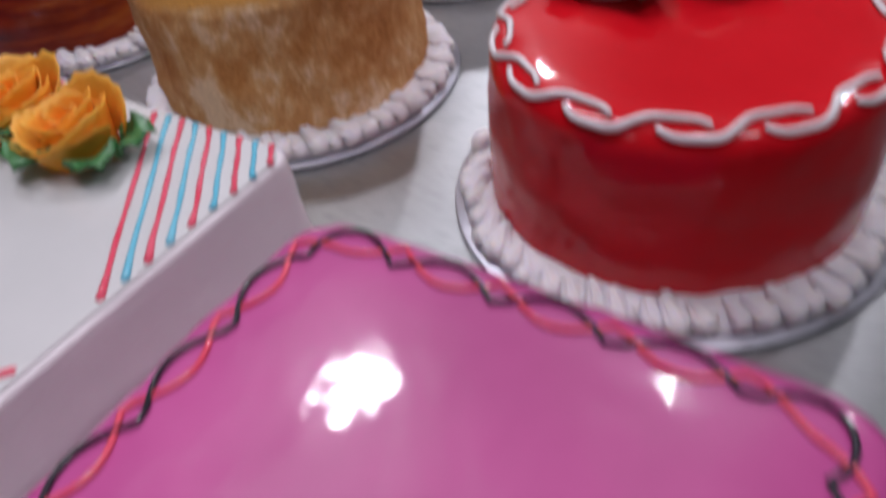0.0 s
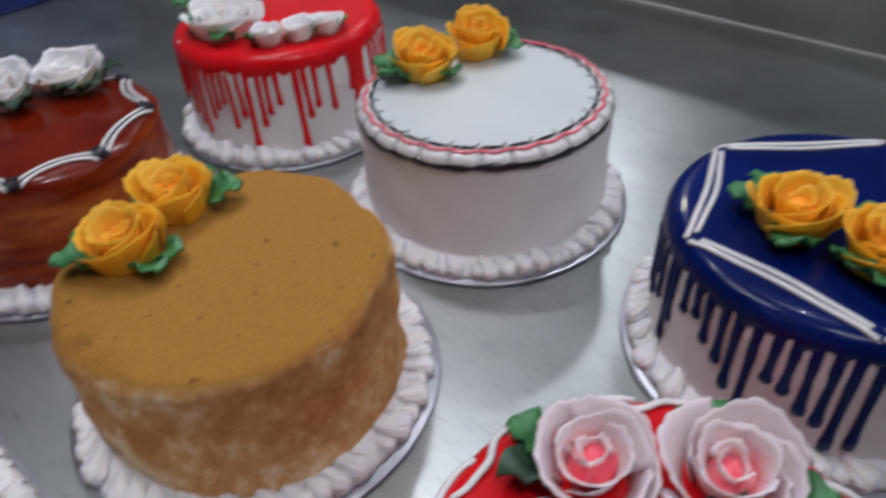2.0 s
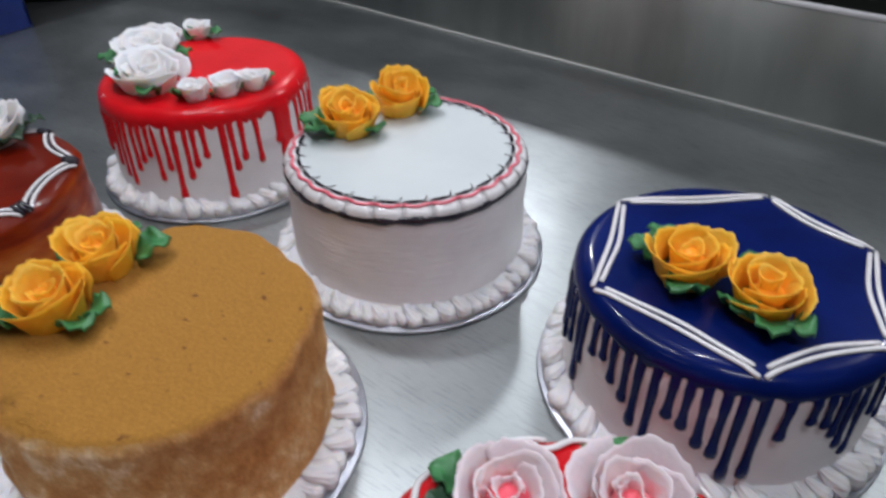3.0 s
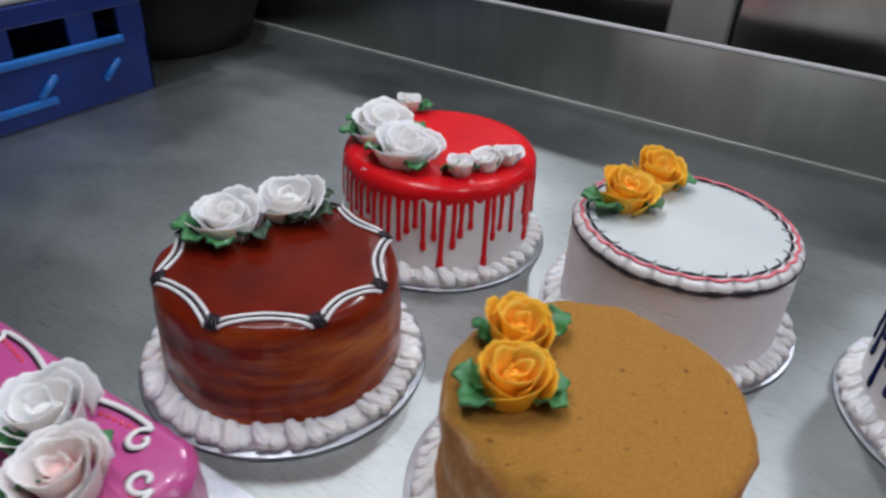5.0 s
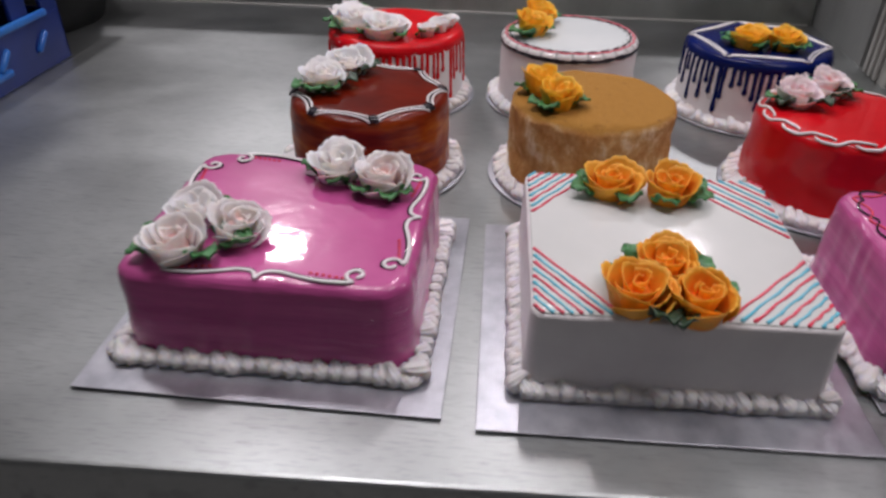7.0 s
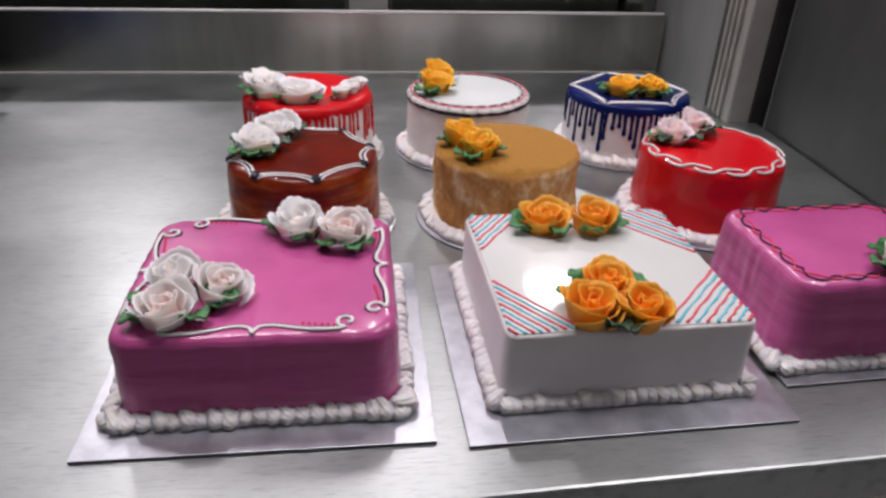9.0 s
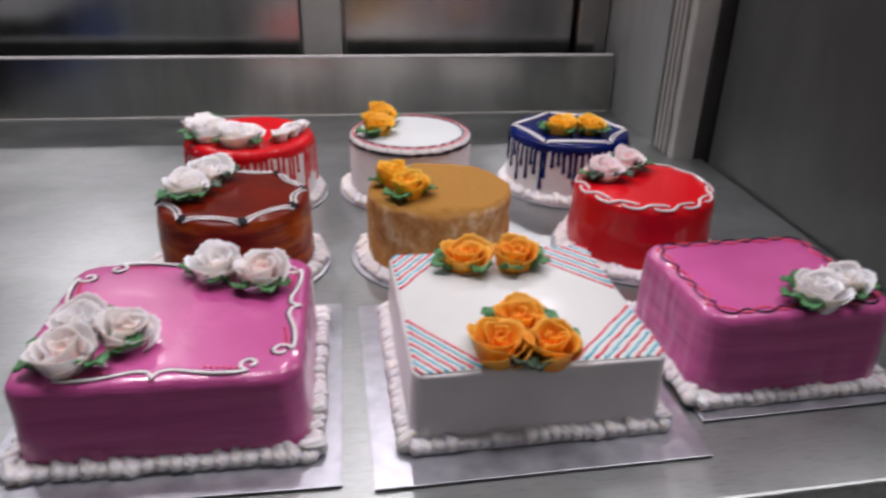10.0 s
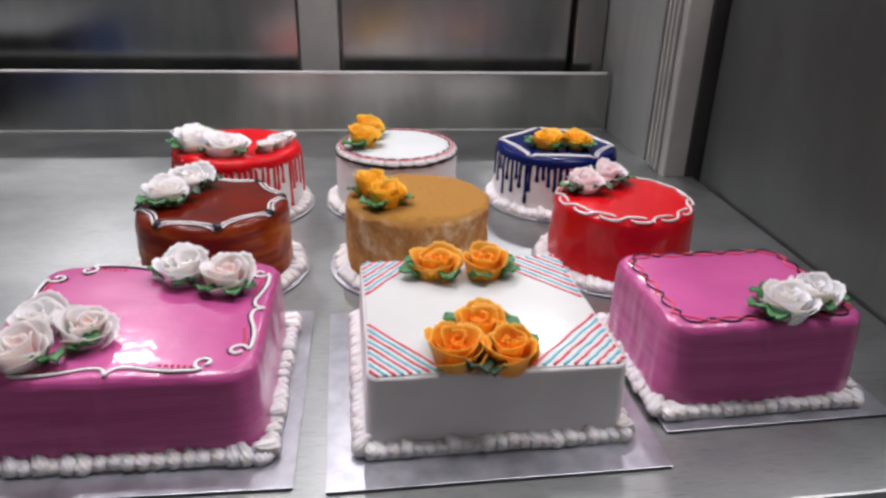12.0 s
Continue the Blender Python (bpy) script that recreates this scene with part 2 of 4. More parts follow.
def crumb_mat():
    """Tan biscuit crumb: gold top, browner and patchy on the sides."""
    m, nt, bsdf = node_mat("biscuit_crumb")
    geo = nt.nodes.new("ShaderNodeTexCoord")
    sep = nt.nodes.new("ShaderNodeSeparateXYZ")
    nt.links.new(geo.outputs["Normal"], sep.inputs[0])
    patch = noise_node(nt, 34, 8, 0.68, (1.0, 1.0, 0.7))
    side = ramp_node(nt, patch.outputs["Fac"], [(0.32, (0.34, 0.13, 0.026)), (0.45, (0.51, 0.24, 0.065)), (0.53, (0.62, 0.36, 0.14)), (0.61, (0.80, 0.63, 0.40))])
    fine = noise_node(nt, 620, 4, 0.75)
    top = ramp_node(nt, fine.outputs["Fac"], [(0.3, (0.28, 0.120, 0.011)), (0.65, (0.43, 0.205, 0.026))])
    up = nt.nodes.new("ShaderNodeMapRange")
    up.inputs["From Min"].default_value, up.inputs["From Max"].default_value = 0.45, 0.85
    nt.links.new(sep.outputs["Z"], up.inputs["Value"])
    # pits without depth: their shade is only dark specks in the colour
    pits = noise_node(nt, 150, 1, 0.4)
    pit_shade = ramp_node(nt, pits.outputs["Fac"], [(0.70, (1, 1, 1)), (0.76, (0.45, 0.36, 0.26))])
    top_col = mix_node(nt, 1.0, top.outputs["Color"], pit_shade.outputs["Color"], "MULTIPLY")
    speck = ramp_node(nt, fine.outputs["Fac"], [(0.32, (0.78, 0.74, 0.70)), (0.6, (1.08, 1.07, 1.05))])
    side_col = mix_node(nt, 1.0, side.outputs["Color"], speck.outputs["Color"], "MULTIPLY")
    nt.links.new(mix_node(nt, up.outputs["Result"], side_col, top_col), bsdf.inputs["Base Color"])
    first = bump_node(nt, bsdf, fine.outputs["Fac"], 0.45, 0.0018)
    bump_node(nt, bsdf, patch.outputs["Fac"], 0.3, 0.004, first)
    bsdf.inputs["Roughness"].default_value = 0.85
    return m


def caramel_mat():
    """Brown jelly: dark top, the side with amber streaks where the spatula went round."""
    m, nt, bsdf = node_mat("caramel_jelly")
    streak = noise_node(nt, 13, 5, 0.6, (0.6, 0.6, 3.4))
    side = ramp_node(nt, streak.outputs["Fac"], [(0.33, (0.055, 0.003, 0.002)), (0.45, (0.19, 0.016, 0.003)), (0.54, (0.32, 0.048, 0.005)), (0.66, (0.52, 0.15, 0.014))])
    geo = nt.nodes.new("ShaderNodeTexCoord")
    sep = nt.nodes.new("ShaderNodeSeparateXYZ")
    nt.links.new(geo.outputs["Normal"], sep.inputs[0])
    cloud = noise_node(nt, 14, 4, 0.6)
    top = ramp_node(nt, cloud.outputs["Fac"], [(0.3, (0.085, 0.004, 0.001)), (0.7, (0.19, 0.013, 0.002))])
    nt.links.new(mix_node(nt, sep.outputs["Z"], side.outputs["Color"], top.outputs["Color"]), bsdf.inputs["Base Color"])
    bump_node(nt, bsdf, streak.outputs["Fac"], 0.35, 0.004)
    bsdf.inputs["Roughness"].default_value = 0.3
    bsdf.inputs["Specular IOR Level"].default_value = 0.15
    bsdf.inputs["Coat Weight"].default_value = 0.32
    bsdf.inputs["Coat Roughness"].default_value = 0.07
    return m


M_CRUMB, M_CARAMEL = crumb_mat(), caramel_mat()


# ---- building helpers ----
def part(name, bm, material, parent, label="", smooth=True):
    """Links a bmesh as one mesh object under a thing or a part."""
    me = bpy.data.meshes.new(name)
    bmesh.ops.recalc_face_normals(bm, faces=bm.faces)
    bm.to_mesh(me)
    bm.free()
    return part_of(name, me, material, parent, label, smooth)


def part_of(name, me, material, parent, label="", smooth=True):
    if smooth:
        for p in me.polygons:
            p.use_smooth = True
    if material and not me.materials:
        me.materials.append(material)
    ob = new(name, me)
    ob.parent = parent
    if label:
        tagged(ob, label)
    return ob


def thing(name, x, y, z, label, category, group="", kind="", turn=0.0):
    ob = new(name)
    ob.empty_display_size = 0.05
    ob.matrix_basis = pose(x, y, z, 0, 0, turn)
    return tagged(ob, label, category, group, kind)


def block(bm, x0, y0, z0, x1, y1, z1, bevel=0.0, segments=2):
    """A box with rounded edges, added to bm."""
    r = bmesh.ops.create_cube(bm, size=1.0, matrix=Matrix.LocRotScale(((x0 + x1) / 2, (y0 + y1) / 2, (z0 + z1) / 2), None, (x1 - x0, y1 - y0, z1 - z0)))
    if bevel:
        edges = list({e for v in r["verts"] for e in v.link_edges})
        bmesh.ops.bevel(bm, geom=edges, offset=bevel, segments=segments, affect="EDGES", profile=0.5)
    return bm


def boxed(name, material, parent, x0, y0, z0, x1, y1, z1, bevel=0.002, label="", kind=""):
    ob = part(name, block(bmesh.new(), x0, y0, z0, x1, y1, z1, bevel), material, parent, label, smooth=False)
    if kind:
        tagged(ob, kind=kind)
    return ob


def tube(bm, pts, radius, normals=None, sides=7, flat=1.0, closed=False):
    """A round cord along points; radius is a number or one a point; flat squeezes it along the normals."""
    n = len(pts)
    pts = [Vector(p) for p in pts]
    rad = radius if isinstance(radius, (list, tuple)) else [radius] * n
    rings = []
    for i, p in enumerate(pts):
        a = pts[(i - 1) % n] if closed else pts[max(i - 1, 0)]
        b = pts[(i + 1) % n] if closed else pts[min(i + 1, n - 1)]
        d = (b - a).normalized() if (b - a).length > 1e-9 else Vector((1, 0, 0))
        up = Vector(normals[i]) if normals else Vector((0, 0, 1))
        side = d.cross(up)
        side = side.normalized() if side.length > 1e-6 else Vector((1, 0, 0))
        up = side.cross(d).normalized()
        rings.append([bm.verts.new(p + side * (rad[i] * math.cos(2 * math.pi * k / sides)) + up * (flat * rad[i] * math.sin(2 * math.pi * k / sides))) for k in range(sides)])
    for i in range(n if closed else n - 1):
        r0, r1 = rings[i], rings[(i + 1) % n]
        for k in range(sides):
            bm.faces.new((r0[k], r0[(k + 1) % sides], r1[(k + 1) % sides], r1[k]))
    if not closed:
        for ring, p, s in ((rings[0], pts[0], pts[0] - pts[1]), (rings[-1], pts[-1], pts[-1] - pts[-2])):
            i = 0 if ring is rings[0] else -1
            tip = bm.verts.new(p + s.normalized() * rad[i] * 0.8 if s.length > 1e-9 else p)
            for k in range(sides):
                bm.faces.new((ring[k], ring[(k + 1) % sides], tip))
    return bm


def disc(bm, r, h, bevel, seg=96):
    """A round plate from z 0 to h."""
    prof = [(0.0, h), (r - bevel, h), (r - bevel * 0.3, h - bevel * 0.3), (r, h - bevel), (r, bevel), (r - bevel, 0.0), (0.0, 0.0)]
    return lathe(bm, prof, seg)


def lathe(bm, prof, seg=96, wobble=None):
    rings = []
    for j, (r, z) in enumerate(prof):
        if r <= 1e-6:
            rings.append([bm.verts.new((0, 0, z))])
            continue
        ring = []
        for i in range(seg):
            a = 2 * math.pi * i / seg
            dr, dz = wobble(a, r, z) if wobble else (0.0, 0.0)
            ring.append(bm.verts.new(((r + dr) * math.cos(a), (r + dr) * math.sin(a), z + dz)))
        rings.append(ring)
    for a, b in zip(rings, rings[1:]):
        for i in range(seg):
            k = (i + 1) % seg
            if len(a) == 1:
                bm.faces.new((a[0], b[i], b[k]))
            elif len(b) == 1:
                bm.faces.new((a[i], b[0], a[k]))
            else:
                bm.faces.new((a[i], b[i], b[k], a[k]))
    return bm


class Round:
    """The outside of a round cake: places on it by angle (degrees) and way s outwards over the top and down the side."""

    def __init__(self, r, h, fillet=0.009, foot=0.004):
        self.r, self.h, self.f, self.foot = r, h, fillet, foot
        self.flat, self.bend = r - fillet, fillet * math.pi / 2

    def at(self, deg, s, lift=0.0):
        a = radians(deg)
        if s <= self.flat:
            r, z, nr, nz = s, self.h, 0.0, 1.0
        elif s <= self.flat + self.bend:
            q = (s - self.flat) / self.f
            nr, nz = math.sin(q), math.cos(q)
            r, z = self.flat + self.f * nr, self.h - self.f + self.f * nz
        else:
            z = self.h - self.f - (s - self.flat - self.bend)
            r, nr, nz = self.r + self.foot * (1 - z / self.h) * 0.5, 1.0, 0.0
        c, sn = math.cos(a), math.sin(a)
        return Vector(((r + lift * nr) * c, (r + lift * nr) * sn, z + lift * nz)), Vector((nr * c, nr * sn, nz))

    def body(self, seg=120, rough=0.0006, grow=0.0, floor=0.003):
        prof = [(0.0, self.h)] + [(self.flat * k / 6, self.h) for k in range(1, 7)]
        for k in range(1, 7):
            q = math.pi / 2 * k / 6
            prof.append((self.flat + self.f * math.sin(q), self.h - self.f + self.f * math.cos(q)))
        n = 14
        for k in range(1, n + 1):
            z = (self.h - self.f) * (1 - k / n)
            prof.append((self.r + self.foot * 0.5 * (1 - z / self.h), z))
        prof.append((0.0, 0.0))
        prof = [(r + (grow if r > 0 else 0), max(floor, z)) for r, z in prof]
        seed = random.random() * 50

        def wobble(a, r, z):
            v = Vector((math.cos(a) * 2.2 + seed, math.sin(a) * 2.2, z * 38))
            k = noise.noise(v) * rough * 2 + noise.noise(v * 3.1) * rough
            return (k if r > self.flat else 0.0, 0.3 * k if r > self.flat else 0.0)
        return lathe(bmesh.new(), prof, seg, wobble)


# piped shells: one fluted drop, shared by all borders
def shell_mesh(name, length, width, height, flutes):
    bm = bmesh.new()
    nu, nv = 30, 11
    rings = []
    for j in range(nv):
        v = j / (nv - 1)
        w = 1.12 * (1 - v) ** 0.45 * min(1.0, (v + 0.04) * 4) ** 0.5
        ring = []
        for i in range(nu):
            a = 2 * math.pi * i / nu
            ridge = 1 - 2 * abs(math.sin(flutes * a / 2 + 1.3 * v))
            k = 1 + 0.22 * ridge * min(1.0, 3 * w) + 0.05 * math.sin(3 * a + 9 * v + flutes)
            y = math.cos(a) * width / 2 * w * k
            z = height * 0.45 + math.sin(a) * height * 0.55 * w * k
            z += height * 0.62 * v ** 1.7
            ring.append(bm.verts.new((length * (v - 0.42), y, max(0.0, z))))
        rings.append(ring)
    for a, b in zip(rings, rings[1:]):
        for i in range(nu):
            bm.faces.new((a[i], a[(i + 1) % nu], b[(i + 1) % nu], b[i]))
    bm.faces.new(rings[0][::-1])
    bm.faces.new(rings[-1])
    bmesh.ops.recalc_face_normals(bm, faces=bm.faces)
    me = bpy.data.meshes.new(name)
    bm.to_mesh(me)
    bm.free()
    me.materials.append(M_CREAM)
    return me


SHELLS = [shell_mesh("cream_shell", 0.021, 0.0165, 0.0115, 9), shell_mesh("cream_shell", 0.020, 0.0175, 0.0105, 10), shell_mesh("cream_shell", 0.022, 0.0155, 0.0120, 11)]


def shells_round(cake, radius, count, board=0.003, size=1.0, start=0.0, lean=212):
    rnd = random.Random(count * 7 + int(radius * 1e4))
    for i in range(count):
        a = 360 * i / count + start + rnd.uniform(-2, 2)
        ob = part_of("cream_shell", rnd.choice(SHELLS), None, cake)
        k = size * rnd.uniform(0.85, 1.2)
        ob.matrix_basis = pose((radius + 0.0005) * math.cos(radians(a)), (radius + 0.0005) * math.sin(radians(a)), board, rnd.uniform(-14, 14), rnd.uniform(-10, 8), a + lean + rnd.uniform(-10, 10)) @ Matrix.Diagonal((k, k, k * rnd.uniform(0.9, 1.15), 1))


def shells_square(cake, half_x, half_y, step, board=0.003, size=1.0):
    rnd = random.Random(int(half_x * 1e5))
    for side in range(4):
        across = half_y if side in (0, 2) else half_x
        along = half_x if side in (0, 2) else half_y
        n = max(2, round(2 * along / step))
        for i in range(n):
            p = -along + (i + 0.5) * 2 * along / n
            turn = (0, 90, 180, 270)[side]
            v = Matrix.Rotation(radians(turn), 4, "Z") @ Vector((p, -across - 0.0005, 0))
            ob = part_of("cream_shell", rnd.choice(SHELLS), None, cake)
            k = size * rnd.uniform(0.9, 1.14)
            ob.matrix_basis = pose(v.x, v.y, board, rnd.uniform(-12, 12), rnd.uniform(-10, 8), turn + 122 + rnd.uniform(-9, 9)) @ Matrix.Diagonal((k, k, k * rnd.uniform(0.9, 1.15), 1))


# roses: a bud and three rounds of broad petals that form a cup
def petal_mesh(name, half, rb, rt, z0, tall, lip, point, seed, mat, tone=0.12):
    """One petal of a round; point draws its rim up to a blunt peak."""
    rnd = random.Random(seed)
    nu, nv, thick = 25, 8, 0.0012
    ph = [rnd.uniform(0, 6.28) for _ in range(4)]
    bm = bmesh.new()
    layer = bm.verts.layers.float.new("tone")
    grid = []
    for shellside in (0, 1):
        rows = []
        for j in range(nv):
            v = j / (nv - 1)
            row = []
            for i in range(nu):
                u = -1 + 2 * i / (nu - 1)
                a = radians(half) * u
                ruffle = 0.0019 * math.sin(2.6 * u + ph[0]) + 0.0007 * math.sin(8 * u + ph[1]) + 0.00045 * math.sin(27 * u + ph[2]) + 0.0003 * math.sin(49 * u + ph[3])
                r = rb + (rt - rb) * v ** 1.15 + lip * max(0.0, v - 0.6) ** 1.6 * 3
                r *= 1 - 0.17 * u
                r += ruffle * 0.8 * v * v
                if shellside:
                    r -= thick * (1 - 0.65 * v)
                z = z0 + tall * v * (1 - point * u * u - 0.10 * u ** 8) + ruffle * 0.9 * v - lip * 1.1 * max(0.0, v - 0.7) * 2
                vert = bm.verts.new((r * math.cos(a), r * math.sin(a), z))
                vert[layer] = tone + 0.38 * v ** 1.5
                row.append(vert)
            rows.append(row)
        grid.append(rows)
    out, inn = grid
    for j in range(nv - 1):
        for i in range(nu - 1):
            bm.faces.new((out[j][i], out[j][i + 1], out[j + 1][i + 1], out[j + 1][i]))
            bm.faces.new((inn[j][i + 1], inn[j][i], inn[j + 1][i], inn[j + 1][i + 1]))
    for i in range(nu - 1):
        bm.faces.new((out[-1][i], out[-1][i + 1], inn[-1][i + 1], inn[-1][i]))
        bm.faces.new((out[0][i + 1], out[0][i], inn[0][i], inn[0][i + 1]))
    for j in range(nv - 1):
        bm.faces.new((out[j + 1][0], inn[j + 1][0], inn[j][0], out[j][0]))
        bm.faces.new((out[j][-1], inn[j][-1], inn[j + 1][-1], out[j + 1][-1]))
    bmesh.ops.recalc_face_normals(bm, faces=bm.faces)
    me = bpy.data.meshes.new(name)
    bm.to_mesh(me)
    bm.free()
    me.materials.append(mat)
    for p in me.polygons:
        p.use_smooth = True
    return me


# rounds of a rose: petals, half angle, foot radius, rim radius, start height, height, lip, peak
ROUNDS = [(2, 125, 0.0040, 0.0062, 0.008, 0.0125, 0.000, 0.10), (3, 94, 0.0092, 0.0136, 0.004, 0.0180, 0.0002, 0.22),
          (4, 86, 0.0148, 0.0203, 0.000, 0.0200, 0.0008, 0.28)]
ROSE_KITS = {}


def rose_kit(mat):
    if mat.name not in ROSE_KITS:
        kit = [[petal_mesh("petal", h, rb, rt, z0, tall, lip, peak, 31 * k + j, mat, 0.02 + 0.10 * k) for j in range(3)] for k, (n, h, rb, rt, z0, tall, lip, peak) in enumerate(ROUNDS)]
        bm = bmesh.new()
        lathe(bm, [(0.0, 0.0165), (0.003, 0.0155), (0.0055, 0.0130), (0.0080, 0.0105), (0.0092, 0.0080), (0.0098, 0.004), (0.0090, 0.0), (0.0, 0.0)], 20)
        layer = bm.verts.layers.float.new("tone")
        for v in bm.verts:
            v[layer] = 0.02
        bmesh.ops.recalc_face_normals(bm, faces=bm.faces)
        me = bpy.data.meshes.new("rose")
        bm.to_mesh(me)
        bm.free()
        me.materials.append(mat)
        ROSE_KITS[mat.name] = (kit, me)
    return ROSE_KITS[mat.name]


def rose(cake, x, y, z, mat, size=1.0, tip=0.0, toward=0.0, seed=0, label="", rounds=3, tall=1.0):
    """A piped rose as a part of its cake; tip leans its face over towards a heading in degrees."""
    kit, bud = rose_kit(mat)
    rnd = random.Random(seed)
    ob = part_of("rose", bud, None, cake, label)
    lean = Matrix.Rotation(radians(tip), 4, Vector((-math.sin(radians(toward)), math.cos(radians(toward)), 0)))
    ob.matrix_basis = Matrix.Translation((x, y, z)) @ lean @ Matrix.Rotation(rnd.uniform(0, 6.28), 4, "Z") @ Matrix.Diagonal((size * 0.86, size * 0.86, tall, 1))
    for k in range(rounds):
        n = ROUNDS[k][0]
        off = rnd.uniform(0, 360)
        for i in range(n):
            p = part_of("petal", rnd.choice(kit[k]), None, ob)
            s = rnd.uniform(0.95, 1.08)
            p.matrix_basis = pose(0, 0, rnd.uniform(-0.0008, 0.0008), rnd.uniform(-4, 4), rnd.uniform(-4, 4), off + 360 * i / n + rnd.uniform(-9, 9)) @ Matrix.Diagonal((s, s, s * rnd.uniform(0.93, 1.07), 1))
    return ob


def leaf_mesh(seed, mat):
    rnd = random.Random(seed)
    bm = bmesh.new()
    nu, nv, length, width, thick = 11, 12, 0.0205, 0.0215, 0.0016
    rows2 = []
    for low in (0, 1):
        rows = []
        for j in range(nv):
            v = j / (nv - 1)
            w = width / 2 * (math.sin(math.pi * v ** 0.8) ** 0.62 * (1 - 0.18 * v) + 0.03)
            row = []
            for i in range(nu):
                u = -1 + 2 * i / (nu - 1)
                edge = 1 + 0.09 * math.sin(7.5 * v * math.pi + (1.3 if u > 0 else 0.0) + seed) * abs(u) ** 2
                x = length * v
                y = u * w * edge
                z = 0.0045 * math.sin(math.pi * v * 0.9) + 0.0026 * abs(u) ** 1.3 * (w / (width / 2)) + 0.0019 * math.sin(15 * v + 3 * u + seed) * abs(u) + 0.0012 * v * v
                row.append(bm.verts.new((x, y, z - (thick if low else 0))))
            rows.append(row)
        rows2.append(rows)
    a, b = rows2
    for j in range(nv - 1):
        for i in range(nu - 1):
            bm.faces.new((a[j][i], a[j + 1][i], a[j + 1][i + 1], a[j][i + 1]))
            bm.faces.new((b[j][i], b[j][i + 1], b[j + 1][i + 1], b[j + 1][i]))
        for i in (0, nu - 1):
            bm.faces.new((a[j][i], b[j][i], b[j + 1][i], a[j + 1][i]))
    for j in (0, nv - 1):
        for i in range(nu - 1):
            bm.faces.new((a[j][i], a[j][i + 1], b[j][i + 1], b[j][i]))
    bmesh.ops.recalc_face_normals(bm, faces=bm.faces)
    me = bpy.data.meshes.new("leaf")
    bm.to_mesh(me)
    bm.free()
    me.materials.append(mat)
    return me


LEAVES = [leaf_mesh(s, M_LEAF) for s in (1, 2, 3)]
LEAVES_DARK = [leaf_mesh(s, M_LEAF_DARK) for s in (4, 5)]


def leaf(cake, x, y, z, heading, size=1.0, pitch=-18.0, dark=False):
    rnd = random.Random(int((x + 3) * 1e4) + int((y + 3) * 1e5))
    ob = part_of("leaf", rnd.choice(LEAVES_DARK if dark else LEAVES), None, cake)
    near = min((o for o in cake.children if o.name.startswith("rose")), key=lambda o: (o.matrix_basis.translation.xy - Vector((x, y))).length)
    c0, reach = near.matrix_basis.translation.xy, near.matrix_basis.to_scale()[0] * 0.0165
    away = Vector((x, y)) - c0
    if away.length > reach:
        x, y = c0 + away.normalized() * reach
    ob.matrix_basis = pose(x, y, z, rnd.uniform(-14, 14), pitch, heading) @ Matrix.Scale(size * 1.1, 4)


def round_board(cake, r=0.1016):
    board = part("cake_board", disc(bmesh.new(), r, 0.0022, 0.0006), M_FOIL, cake, "round silver foil board")
    board.matrix_basis = Matrix.Translation((0, 0, 0.0008))
    part("shaded_board_core", disc(bmesh.new(), r - 0.0004, 0.0007, 0.0002), M_SHADED_CARD, board, "dark card underside with the shade below painted in").matrix_basis = Matrix.Translation((0, 0, -0.0008))


def cream_ring(cake, r):
    bm = lathe(bmesh.new(), [(r - 0.012, 0.003), (r - 0.011, 0.0135), (r - 0.003, 0.0110), (r + 0.0030, 0.0060), (r + 0.005, 0.003), (r - 0.012, 0.003)], 96,
               lambda a, rr, z: (0.0012 * noise.noise(Vector((math.cos(a) * 9, math.sin(a) * 9, z * 90))), 0.0 if z < 0.0031 else 0.0012 * noise.noise(Vector((math.cos(a) * 12, math.sin(a) * 12, 5)))))
    part("cream_band", bm, M_CREAM, cake)


def drip(cake, shape, deg, length, width, mat, top=None, lift=0.0006):
    """One run of glaze from the rim down the side, ending in a bead."""
    s0 = shape.flat + shape.bend if top is None else top
    s1 = shape.flat + shape.bend + length
    n = 12
    pts, nrm, rad = [], [], []
    sway = noise.noise(Vector((deg * 0.37, length * 90, 1))) * 1.6
    for i in range(n):
        q = i / (n - 1)
        p, m = shape.at(deg + sway * q, s0 + (s1 - s0) * q, lift - 0.0016 * max(0.0, 1 - q * 4) ** 0.8)
        pts.append(p), nrm.append(m)
        rad.append(width * ((1.3 - 0.45 * min(1, q * 3) ** 0.6) if q < 0.34 else (0.85 - 0.1 * math.sin(math.pi * (q - 0.34) / 0.5)) if q < 0.84 else (1.0 + 0.08 * math.sin(math.pi * (q - 0.84) / 0.16))))
    part("drip", tube(bmesh.new(), pts, rad, nrm, 8, 0.5), mat, cake)


